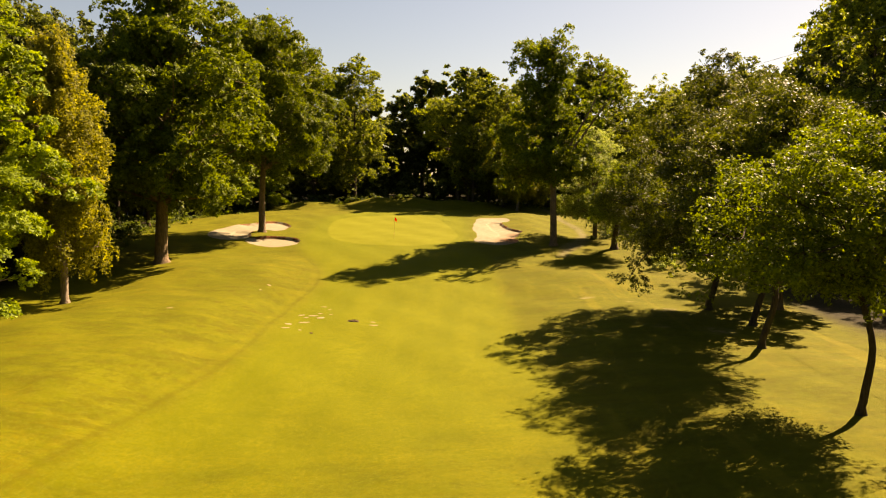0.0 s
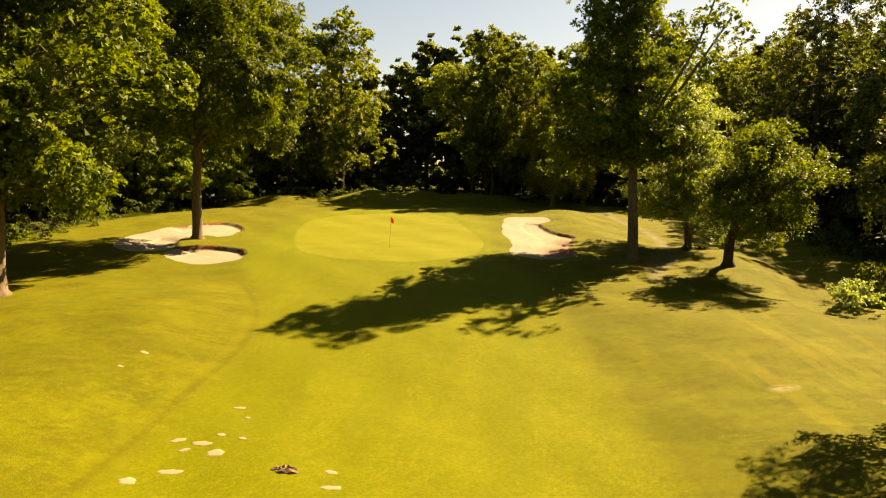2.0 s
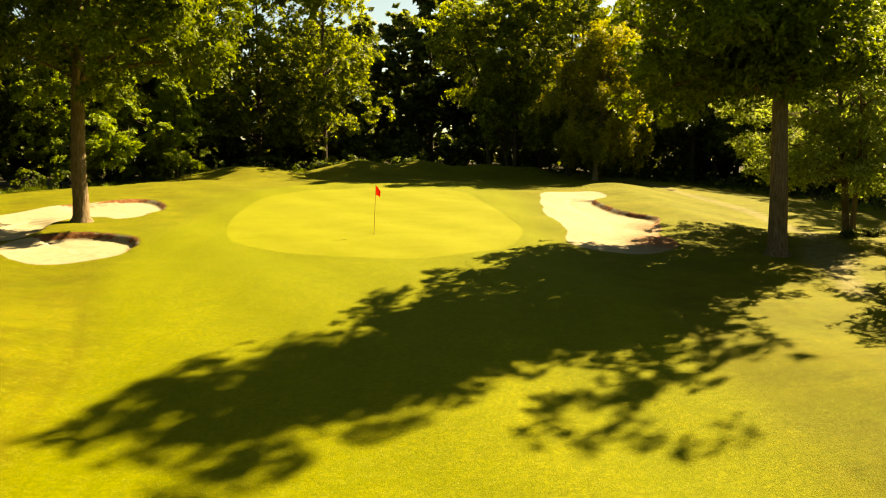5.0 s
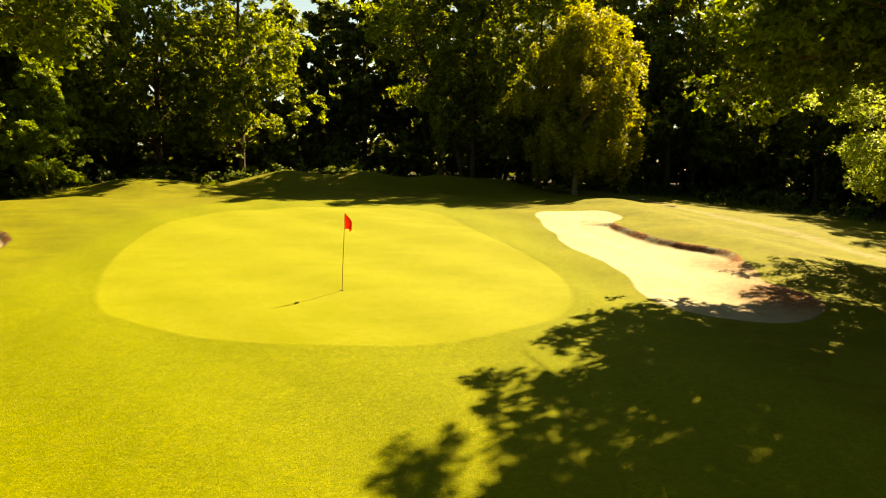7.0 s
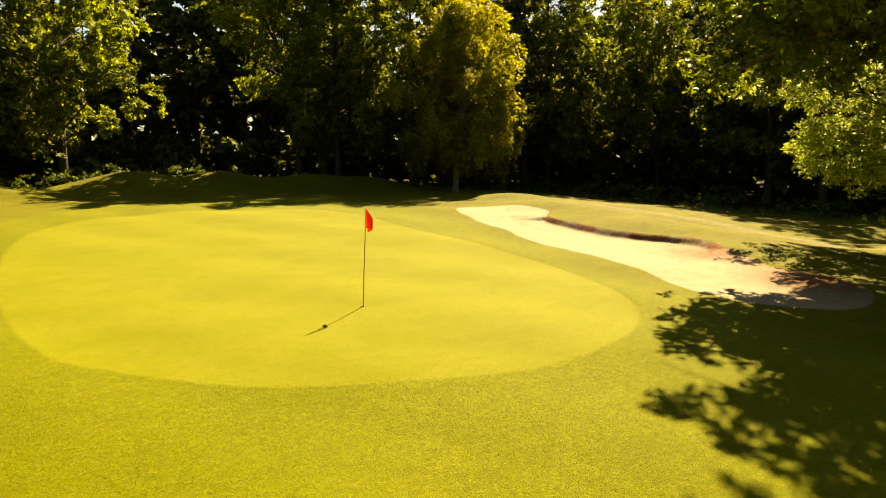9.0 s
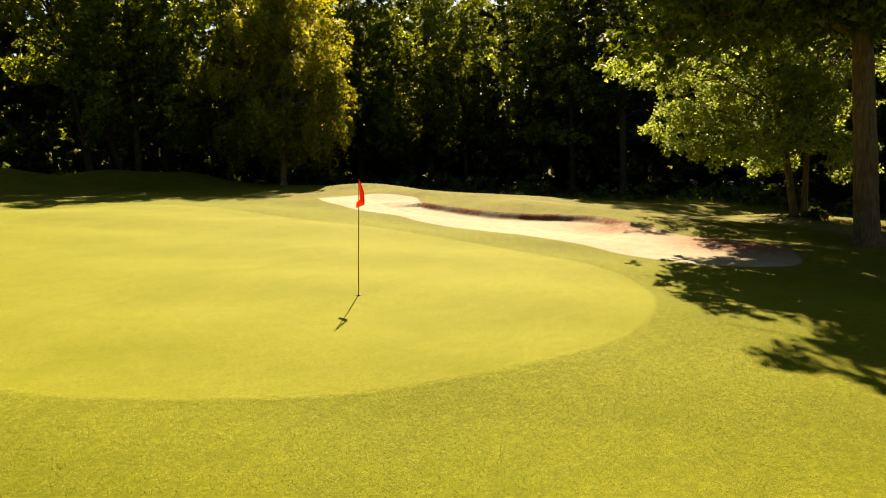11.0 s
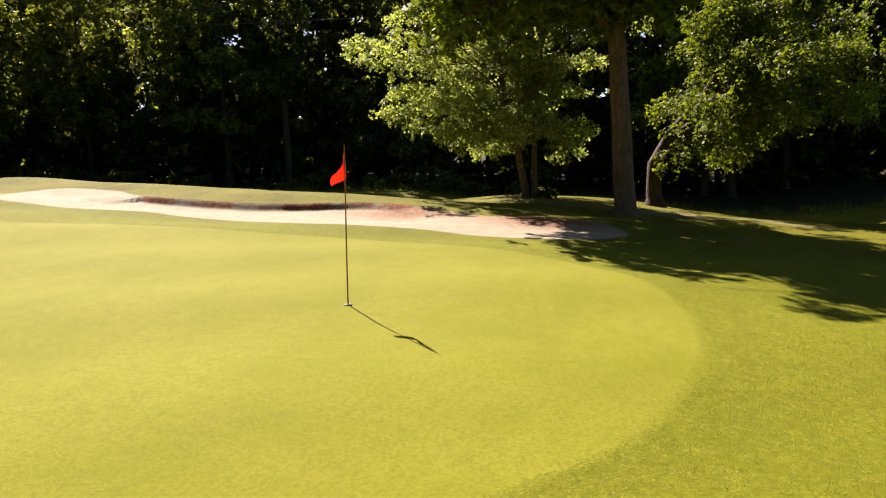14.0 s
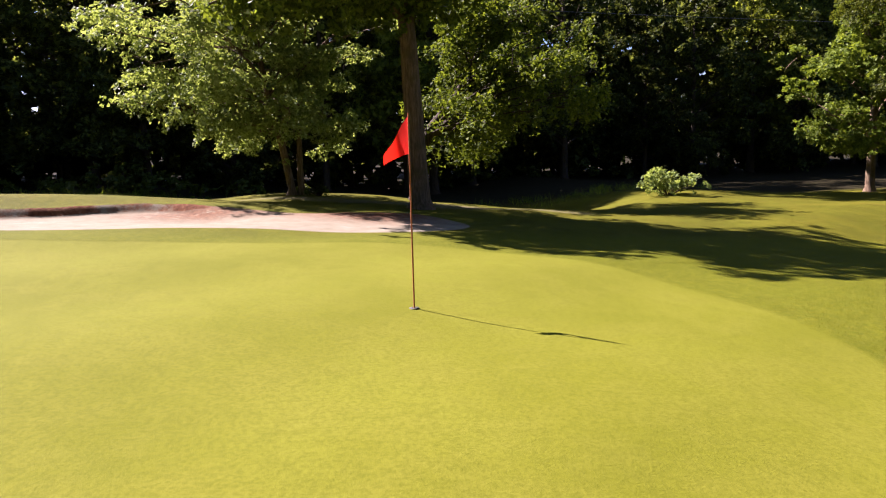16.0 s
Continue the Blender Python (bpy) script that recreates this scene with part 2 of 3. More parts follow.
LEAF_FERN = leaf_material("undergrowth_leaf", (0.04005, 0.06211, 0.008835), (0.09791, 0.1338, 0.02651))


# ---- ground ----
def smooth(e0, e1, x):
    t = np.clip((np.asarray(x, float) - e0) / (e1 - e0), 0, 1)
    return t * t * (3 - 2 * t)


def hump(x, y, cx, cy, sx, sy, amp):
    return amp * np.exp(-((x - cx) / sx) ** 2 - ((y - cy) / sy) ** 2)


RAMP_Y = (-120, -40, -26, -18, -8, -4.5, -2, 0, 6, 10, 17, 24, 31, 45, 66, 120)
RAMP_Z = (-2.6, -2.6, -2.5, -1.85, -0.72, -0.45, -0.16, -0.04, 0.33, 0.65, 1.2, 1.5, 1.75, 2.2, 3.0, 4.0)


def base_height(x, y):
    x, y = np.asarray(x, float), np.asarray(y, float)
    z = sum(np.interp(y + d, RAMP_Y, RAMP_Z) for d in (-1.6, -0.8, 0, 0.8, 1.6)) / 5
    z = z + 0.24 * np.exp(-((x - 15.3) / 1.9) ** 2) * smooth(0, 4, y) * smooth(27, 20, y) - 0.45 * smooth(15.5, 21, x) * smooth(0.5, 6, y) - smooth(21, 34, x) * smooth(2, 20, y) * 0.9
    z = z - smooth(-18, -32, x) * 1.2 * smooth(10, 35, y)
    z = z + hump(x, y, -14.5, 31.7, 4.2, 3.2, 1.0) + hump(x, y, -5.0, 36.2, 4.2, 3.2, 1.35) + hump(x, y, 1.2, 37, 2.8, 2.6, 1.2)
    z = z + hump(x, y, 7, 36, 3.2, 2.8, 1.1) + hump(x, y, 11.3, 34.5, 2.4, 2.4, 0.7)
    z = z + hump(x, y, 16.5, 21.5, 3.0, 4.0, 0.1) - hump(x, y, 25, -10.5, 4.5, 4.0, 1.0) + hump(x, y, 26, -18.5, 4.0, 3.5, 0.1)
    z = z - 1.0 * smooth(22.3, 28, x) * smooth(-21, -8, y) * smooth(10, 3, y)
    south = smooth(-8, -20, y)
    z = z + south * (1.0 * smooth(-3.5, -9.5, x) - 0.6 * smooth(-14, -20, x) + 0.85 * smooth(7, 16.5, x))
    z = z + 0.05 * np.sin(x * 0.55 + 1.3) * np.cos(y * 0.4) + 0.03 * np.sin(x * 1.3 + y * 0.9)
    return z


def closed(points, steps=6):
    """A smooth closed outline through the points (Catmull-Rom)."""
    p, out = np.array(points, float), []
    for i in range(len(p)):
        a, b, c, d = (p[(i + k) % len(p)] for k in (-1, 0, 1, 2))
        for s in range(steps):
            t = s / steps
            out.append(0.5 * (2 * b + (c - a) * t + (2 * a - 5 * b + 4 * c - d) * t * t + (3 * b - a - 3 * c + d) * t ** 3))
    return np.array(out)


def distance(poly, x, y, is_closed=True):
    """Signed distance to an outline (negative inside) and the outward direction."""
    px, py = np.asarray(x, float).ravel(), np.asarray(y, float).ravel()
    best, bx, by, inside = np.full(px.shape, 1e18), np.zeros(px.shape), np.zeros(px.shape), np.zeros(px.shape, bool)
    n = len(poly)
    for i in range(n if is_closed else n - 1):
        (ax, ay), (cx, cy) = poly[i], poly[(i + 1) % n]
        ex, ey = cx - ax, cy - ay
        t = np.clip(((px - ax) * ex + (py - ay) * ey) / (ex * ex + ey * ey + 1e-12), 0, 1)
        dx, dy = px - ax - t * ex, py - ay - t * ey
        d2 = dx * dx + dy * dy
        near = d2 < best
        best = np.where(near, d2, best)
        bx, by = np.where(near, dx, bx), np.where(near, dy, by)
        if is_closed:
            cross = (ay > py) != (cy > py)
            inside ^= cross & (px < (cx - ax) * (py - ay) / (cy - ay + 1e-12) + ax)
    d = np.sqrt(best)
    sgn = np.where(inside, -1.0, 1.0)
    return (d * sgn).reshape(np.shape(x)), (bx * sgn / (d + 1e-9)).reshape(np.shape(x)), (by * sgn / (d + 1e-9)).reshape(np.shape(x))


GREEN = closed([(-5.9, -1.2), (-5.0, -2.2), (-3.9, -3.1), (-2.8, -3.8), (-1.3, -4.3), (0.3, -4.5), (2.5, -4.35), (4.4, -3.5), (5.8, -2.0), (6.5, 0.1), (6.75, 2.8), (6.4, 5.6),
                (5.9, 8.6), (5.4, 12), (4.8, 15.2), (3.6, 17.8), (1, 19.5), (-3, 19.5), (-6.8, 17), (-8.2, 12), (-7.8, 6), (-6.9, 1.5)])
BUNKER_EAST = closed([(9.7, 16.9), (11.2, 17.3), (13.0, 16.8), (13.4, 14.6), (12.2, 12.2), (12.6, 9.6), (13.3, 7.4), (13.9, 5.4), (13.4, 2.8),
                      (12.7, 0.6), (12.9, -1.0), (12.3, -2.8), (11.0, -3.5), (9.2, -3.1), (8.3, -1.6), (8.6, 1.0), (8.8, 3.8), (8.5, 7.0), (8.7, 10.5), (9.0, 13.5)])
BUNKER_NORTH = closed([(-19.6, 0.6), (-20.2, 4.5), (-19.2, 8.0), (-17.5, 10.0), (-15.4, 11.9), (-13.8, 11.0), (-12.6, 8.6), (-12.5, 5.6), (-13.4, 4.7), (-14.4, 5.2), (-15.4, 4.6),
                       (-15.5, 2.4), (-14.9, 0.2), (-15.2, -1.5), (-16.3, -2.3), (-18.0, -1.6)])
BUNKER_SOUTH = closed([(-14.9, -1.9), (-14.2, -0.6), (-12.6, -0.3), (-11.0, -0.5), (-9.9, -1.2), (-9.2, -2.7), (-9.3, -4.4), (-10.2, -5.6), (-11.6, -5.7), (-13.2, -4.9), (-14.4, -3.6)])
FAIRWAY = closed([(-6.5, -60), (-4.6, -42), (-4.7, -33), (-4.6, -26), (-4.3, -20.5), (-5.3, -15), (-8, -9), (-9, -4), (-10, 8), (-9, 20), (-3, 26), (6, 24), (8.2, 16), (8.0, 5), (8.2, -3), (9.6, -10), (9.7, -18), (9.8, -26), (10.0, -40), (10.6, -60), (11, -90), (-8, -90)])
TRACK = np.array([(20.8, 60), (21.1, 35), (21.2, 28.7), (20.6, 20), (21, 14.8), (21.3, 10.8), (20.9, 6), (19.3, -0.8), (17.9, -3.6), (17.0, -6.2), (16.0, -9.2)])
WOOD = [closed([(30, -120), (29, -60), (27, -34), (29, -20), (33, -6), (35, 12), (33, 30), (26, 42), (14, 43), (0, 45), (-10, 42), (-18, 35), (-24, 24),
                (-27, 10), (-27, -6), (-25, -22), (-27, -45), (-29, -70), (-30, -120), (-60, -124), (-400, -400), (-400, 400), (400, 400), (400, -400), (60, -124)])]
BUNKERS = (BUNKER_EAST, BUNKER_NORTH, BUNKER_SOUTH)


def height(x, y, full=False):
    z = base_height(x, y)
    sand, bank = np.full(np.shape(z), 9.0), np.zeros(np.shape(z))
    for poly, deep, fx, fy, lo in zip(BUNKERS, (0.17, 0.20, 0.28), (0.93, 0.35, 0.35), (0.36, 0.94, 0.94), (0.42, 0.1, 0.1)):
        d, nx, ny = distance(poly, x, y)
        d = d + 0.05 * np.sin(2.1 * x + 1.5 * y) + 0.02 * np.sin(3.7 * x - 3.1 * y)
        steep = smooth(lo, lo + 0.35, nx * fx + ny * fy) * (1 if fx < 0.5 else (1 - 0.85 * smooth(12.5, 15.0, y)) * (0.1 + 0.9 * smooth(1.5, 4.0, y)))
        inner = smooth(0.0, 1.0, -d / (4.2 - 3.85 * steep))
        z = z - deep * inner
        z = z + 0.05 * steep * np.exp(-np.clip(d, 0, 9) / 0.8) * smooth(-0.3, 0.05, d)
        sand = np.minimum(sand, d)
        ledge = steep * smooth(0.05, 0.0, d) * smooth(-0.30, -0.18, d)
        z = z + 0.018 * ledge * np.sin(4.1 * y + 1.3 * x) * np.sin(2.3 * y - 5.2 * x)
        bank = np.maximum(bank, ledge * (1 if fx < 0.5 else 0.45 + 0.55 * smooth(2, 5, y) * smooth(16, 12, y)))
    return (z, sand, bank) if full else z


def at_ground(x, y):
    return float(height(np.array([x]), np.array([y]))[0])


def lines(*spans):
    out = []
    for a, b, step in spans:
        out += list(np.arange(a, b, step))
    return np.array(out + [spans[-1][1]])


def make_mesh(name, verts, quads):
    me = bpy.data.meshes.new(name)
    verts, quads = np.asarray(verts, np.float32), np.asarray(quads, np.int32)
    k = quads.shape[1]
    me.vertices.add(len(verts))
    me.vertices.foreach_set("co", verts.ravel())
    me.loops.add(quads.size)
    me.loops.foreach_set("vertex_index", quads.ravel())
    me.polygons.add(len(quads))
    me.polygons.foreach_set("loop_start", np.arange(0, quads.size, k, dtype=np.int32))
    me.update(calc_edges=True)
    return me


def build_ground():
    gx = lines((-1500, -200, 130), (-200, -60, 20), (-60, -30, 3), (-30, -21, 0.6), (-21, -8.6, 0.13), (-8.6, 8.0, 0.4), (8.0, 11.6, 0.15), (11.6, 14.2, 0.065), (14.2, 30, 0.45), (30, 60, 2.5), (60, 200, 20), (200, 1500, 130))
    gy = lines((-1500, -200, 130), (-200, -80, 12), (-80, -20, 0.8), (-20, -6.5, 0.4), (-6.5, 17.8, 0.10), (17.8, 42, 0.4), (42, 80, 2), (80, 200, 20), (200, 1500, 130))
    X, Y = np.meshgrid(gx, gy)
    Z, sand, bank = height(X, Y, True)
    nx, ny = len(gx), len(gy)
    idx = np.arange(nx * ny).reshape(ny, nx)
    quads = np.stack([idx[:-1, :-1], idx[:-1, 1:], idx[1:, 1:], idx[1:, :-1]], -1).reshape(-1, 4)
    me = make_mesh("ground", np.stack([X, Y, Z], -1).reshape(-1, 3), quads)
    me.polygons.foreach_set("use_smooth", np.ones(len(quads), bool))
    zones = {"d_green": distance(GREEN, X, Y)[0], "d_fairway": distance(FAIRWAY, X, Y)[0], "d_sand": sand, "bank": bank,
             "d_path": distance(TRACK, X, Y, False)[0] - 0.34 - 0.6 * smooth(2, -3, Y) * smooth(-7, -4, Y), "d_wood": distance(WOOD[0], X, Y)[0],
             "earth": np.clip(hump(X, Y, 12.4, -1.4, 1.6, 2.0, 1.2) + hump(X, Y, 13.0, 3.2, 0.9, 2.2, 0.8), 0, 1),
             "worn": sum(hump(X, Y, *h) for h in ((14.7, -27.4, 0.8, 0.5, 0.9), (17.3, -28.9, 1.2, 0.6, 0.6), (18.6, -31.5, 1.4, 1.2, 0.7), (19.5, -37.5, 1.8, 2.0, 0.6), (16.6, -36.5, 1.2, 1.0, 0.55)))}
    for name, values in zones.items():
        a = me.attributes.new(name, "FLOAT", "POINT")
        a.data.foreach_set("value", np.asarray(values, np.float32).ravel())
    me.materials.append(TURF)
    return tagged(new("ground", me), "mown yellow-green golf turf with three sand bunkers", "ground", kind="structure")


build_ground()


# ---- trees ----
def tube(path, radii, sides=7):
    path = np.asarray(path, float)
    tang = np.gradient(path, axis=0)
    tang /= np.linalg.norm(tang, axis=1)[:, None] + 1e-9
    ref = np.where(np.abs(tang[:, 2:3]) > 0.9, np.array([[1.0, 0, 0]]), np.array([[0, 0, 1.0]]))
    if abs(tang[0, 2]) > 0.5:
        ref = np.tile([[1.0, 0, 0]], (len(path), 1))
    u = np.cross(tang, ref)
    u /= np.linalg.norm(u, axis=1)[:, None] + 1e-9
    v = np.cross(tang, u)
    a = np.linspace(0, 2 * np.pi, sides, endpoint=False)
    ring = np.cos(a)[None, :, None] * u[:, None, :] + np.sin(a)[None, :, None] * v[:, None, :]
    verts = (path[:, None, :] + ring * np.asarray(radii)[:, None, None]).reshape(-1, 3)
    i = np.arange(len(path) - 1)[:, None] * sides + np.arange(sides)[None, :]
    j = np.arange(len(path) - 1)[:, None] * sides + (np.arange(sides)[None, :] + 1) % sides
    return verts, np.stack([i, j, j + sides, i + sides], -1).reshape(-1, 4)


def join(pieces):
    verts, quads, n = [], [], 0
    for v, q in pieces:
        verts.append(v)
        quads.append(q + n)
        n += len(v)
    return np.concatenate(verts), np.concatenate(quads)


def unit(v):
    return v / (np.linalg.norm(v, axis=1)[:, None] + 1e-9)


def leaves(rng, centres, radii, count, size, flat=0.6, droop=0.0, tuft=7, blade=4, fill=0.0, hub=None):
    """Leaf blades in flat sprays on the outside of the clumps, and larger inner leaves."""
    centres, radii = np.asarray(centres, float), np.asarray(radii, float)
    many = max(len(centres) * max(tuft, 1), 8)
    w = radii ** 2.0
    own = rng.choice(len(centres), many, p=w / w.sum())
    out = unit(rng.normal(size=(many, 3)) + np.array([0, 0, 0.25]))
    mid = centres[own] + out * (radii[own] * rng.random(many) ** 0.3)[:, None] * np.array([1, 1, flat])
    wide = radii[own] * rng.uniform(0.22, 0.46, many)
    face = unit(out * min(1.1 * flat, 0.8) + np.array([0, 0, 0.75]) + rng.normal(size=(many, 3)) * 0.42)
    w = wide ** 2.0
    pick = rng.choice(many, count, p=w / w.sum())
    off = unit(rng.normal(size=(count, 3))) * (wide[pick] * rng.random(count) ** 0.45)[:, None]
    nf = face[pick]
    off -= nf * ((off * nf).sum(1) * 0.62)[:, None]
    if droop:
        off[:, 2] -= droop * radii[own][pick] * rng.random(count) ** 2
    c = mid[pick] + off
    nrm = unit(nf + rng.normal(size=(count, 3)) * 0.5)
    scale = np.full(count, size)
    inner = int(count * fill)
    if inner:
        k = rng.integers(0, len(centres), inner)
        axis = np.zeros((inner, 2)) if hub is None else hub
        c[:inner] = centres[k] + rng.normal(size=(inner, 3)) * (radii[k] * 0.4)[:, None]
        c[:inner, :2] += (axis - c[:inner, :2]) * rng.uniform(0.1, 0.75, inner)[:, None]
        nrm[:inner] = unit(rng.normal(size=(inner, 3)))
        scale[:inner] *= 1.7
    t = unit(np.cross(nrm, rng.normal(size=(count, 3))))
    s = np.cross(nrm, t)
    ln = (scale * rng.uniform(0.65, 1.35, count))[:, None]
    bend = nrm * ln * 0.18
    if blade == 3:
        verts = np.stack([c - t * ln * 0.5, c + s * ln * 0.4 + t * ln * 0.3 + bend, c - s * ln * 0.3 + t * ln * 0.45], 1).reshape(-1, 3)
        return verts, np.arange(count * 3).reshape(-1, 3)
    verts = np.stack([c - t * ln * 0.5, c + s * ln * 0.33 + bend, c + t * ln * 0.5, c - s * ln * 0.33 + bend], 1).reshape(-1, 3)
    return verts, np.arange(count * 4).reshape(-1, 4)


def profile(kind, u):
    u = np.clip(u, 0, 1)
    return {"oval": np.clip(1 - np.abs(2 * u - 0.85) ** 2.4 / 1.5, 0.05, 1) ** 0.6, "broad": np.clip(1 - (2 * u - 0.75) ** 2 / 1.75, 0.05, 1) ** 0.7,
            "column": np.clip(np.minimum(u * 5 + 0.35, (1 - u) * 2.2 + 0.1), 0, 1), "spindle": np.interp(u, (0, 0.12, 0.4, 0.8, 1), (0.75, 1, 1, 0.55, 0.15)), "lower": np.interp(u, (0, 0.06, 0.26, 0.36, 0.85, 1), (0.7, 1, 1.0, 0.52, 0.5, 0.25)), "cone": (1 - u) ** 0.8 * np.clip(u * 6 + 0.3, 0, 1) + 0.05}[kind]


def grow(seed, h, girth, low, spread, kind="oval", limbs=22, clump=1.1, count=9000, leaf=0.3, lean=(0, 0), bends=(), flat=0.6, droop=0.0, twigs=4, top_thin=0.0, sides=9, extra=(), stem_points=(), tuft=7, blade=4, bias=1.0, core=0, push=(0, 0), fill=0.0):
    """Trunk, branches and leaves of one tree with its foot at the origin."""
    rng, side = np.random.default_rng(seed), np.random.default_rng(seed + 900)
    s = np.linspace(0, 1, 18)
    stem = np.stack([lean[0] * s ** 1.4, lean[1] * s ** 1.4, h * 0.84 * s], -1)
    for axis, at, amp, wide in bends:
        stem[:, axis] += amp * np.exp(-((s * h * 0.84 - at) / wide) ** 2) - amp * math.exp(-(at / wide) ** 2)
    stem[1:, :2] += np.cumsum(rng.normal(0, 0.010 * h / 12, (17, 2)), 0)
    if stem_points:
        pts = np.array(stem_points, float)
        z = np.clip(h * 0.84 * s, 0, pts[-1, 2])
        stem = np.stack([np.interp(z, pts[:, 2], pts[:, 0]), np.interp(z, pts[:, 2], pts[:, 1]), h * 0.84 * s], -1)
    rad = girth * (1 - s) ** 0.75 + 0.02
    rad[0] *= 1.45
    stem[0, 2] = -0.35
    flare = np.array([stem[0] + (0, 0, 0.35 + 0.28), ])
    path = np.concatenate([stem[:1], stem[:1] + (0, 0, 0.35), flare, stem[1:]])
    rads = np.concatenate([[rad[0] * 1.15], [rad[0]], [girth * 1.08], rad[1:]])
    trunk = tube(path, rads, sides)
    boughs, centres, radii = [], [], []
    for g0, g1, pts in extra:
        pts = np.array(pts, float)
        f = np.linspace(0, len(pts) - 1, 12)
        line = np.stack([np.interp(f, range(len(pts)), pts[:, c]) for c in range(3)], -1)
        line[1:-1] = (line[:-2] + 2 * line[1:-1] + line[2:]) / 4
        boughs.append(tube(line, np.linspace(g0, g1, 12), 8))
        for q in line[6:]:
            for _ in range(3):
                centres.append(q + rng.normal(0, 0.7, 3))
                radii.append(clump * rng.uniform(0.4, 0.75))
        if g0 > 0.18:      # the leafiest bough
            for q in line[5:].repeat(2, 0):
                centres.append(q + side.normal(0, 0.8, 3))
                radii.append(clump * side.uniform(0.4, 0.8))
    for i in range(limbs):
        u = ((i + rng.random()) / limbs) ** bias
        zt = low + (h - low) * u
        az = i * 2.39996 + rng.normal(0, 0.35)
        r = spread * profile(kind, u) * rng.uniform(0.68, 1.08)
        k = np.clip(zt / (h * 0.84), 0, 1)
        axis = np.array([np.interp(k, s, stem[:, 0]), np.interp(k, s, stem[:, 1])])
        tip = np.array([axis[0] + push[0] * (1 - u) + r * math.cos(az), axis[1] + push[1] * (1 - u) + r * math.sin(az), zt + rng.normal(0, 0.25)])
        zs = np.clip(zt - r * rng.uniform(0.35, 0.75), low * 0.93, h * 0.82)
        ks = np.clip(zs / (h * 0.84), 0, 1)
        root = np.array([np.interp(ks, s, stem[:, 0]), np.interp(ks, s, stem[:, 1]), zs])
        g = max(0.03, np.interp(ks, s, rad) * 0.33)
        f = np.linspace(0, 1, 6)[:, None]
        mid = (root + tip) / 2 + np.array([0, 0, 0.12 * r]) + rng.normal(0, 0.06 * r, 3)
        line = (1 - f) ** 2 * root + 2 * f * (1 - f) * mid + f ** 2 * tip
        bough = [tube(line, np.linspace(g, 0.018, 6), 6 if sides > 7 else 4)]
        keep = 1.0 - top_thin * u
        if rng.random() < keep:
            centres.append(tip)
            radii.append(clump * rng.uniform(0.7, 1.2) * (1 - 0.12 * u))
        for w in range(twigs):
            a = rng.uniform(0.2, 0.97)
            start = (1 - a) ** 2 * root + 2 * a * (1 - a) * mid + a ** 2 * tip
            end = start + np.array([rng.normal(0, 0.30), rng.normal(0, 0.30), rng.normal(0.05, 0.20)]) * max(r, 1.0) * 0.9
            bough.append(tube(np.array([start, (start + end) / 2 + (0, 0, 0.08), end]), [0.03, 0.02, 0.01], 3))
            if rng.random() < keep:
                centres.append(end)
                radii.append(clump * rng.uniform(0.45, 1.0) * (1 - 0.1 * u))
        boughs.append(join(bough))
    for _ in range(core):
        zc = rng.uniform(low * 1.02, h * 0.9)
        k = zc / (h * 0.84)
        centres.append(np.array([np.interp(k, s, stem[:, 0]), np.interp(k, s, stem[:, 1]), zc]) + rng.normal(0, 1, 3) * (spread * 0.16, spread * 0.16, 0.3))
        radii.append(clump * rng.uniform(0.6, 1.0))
    return trunk, boughs, leaves(rng, centres, radii, count, leaf, flat, droop, tuft, blade, fill, stem[8, :2] + np.array(push) * 0.5)


def part(name, mesh, mat, parent, label="", shade=False):
    me = make_mesh(name, *mesh)
    me.materials.append(mat)
    if shade:
        me.polygons.foreach_set("use_smooth", np.ones(len(me.polygons), bool))
    ob = new(name, me)
    ob.parent = parent
    return tagged(ob, label) if label else ob


def tree(name, label, category, x, y, bark, leaf_mat, group="", turn=0.0, **spec):
    t = tagged(new(name), label, category, group)
    trunk, boughs, crown = grow(**spec)
    if group == "trees of the wood":
        trunk = join([trunk] + boughs)
    else:
        for bough in boughs:
            part("limb", bough, bark, t, shade=True)
    part("trunk", trunk, bark, t, shade=True)
    part("crown", crown, leaf_mat, t)
    t.matrix_basis = pose(x, y, at_ground(x, y), 0, 0, turn)
    return t


# trees that stand free on the lawn
tree("oak_tree", "tall bare-stemmed oak with a thin open crown beside the bunker", "tree", 16.1, -3.4, BARK, LEAF_OAK,
     seed=11, h=21.6, girth=0.34, low=7.4, spread=4.9, kind="lower", limbs=54, clump=1.4, count=96000, leaf=0.22, blade=3, twigs=5, top_thin=0.42, bias=1.9, core=20, lean=(-0.9, 1.3), push=(-0.9, 2.2), tuft=9,
     extra=((0.2, 0.05, ((0, 0.1, 6.2), (0.7, 0.3, 8.2), (3.0, 0.6, 11.2), (6.0, 0.8, 15.6))), (0.13, 0.04, ((0, 0, 6.5), (1.3, -0.6, 10), (3.3, -1.3, 13.6), (4.3, -1.5, 17))),
            (0.13, 0.03, ((0, 0.1, 5.9), (-1.6, 1.6, 7.1), (-3.2, 3.4, 6.9), (-4.5, 4.9, 5.9))), (0.10, 0.03, ((0, 0.1, 6.3), (-0.6, 2.4, 7.4), (-1.6, 4.6, 7.0), (-2.4, 6.2, 6.2)))), sides=16)
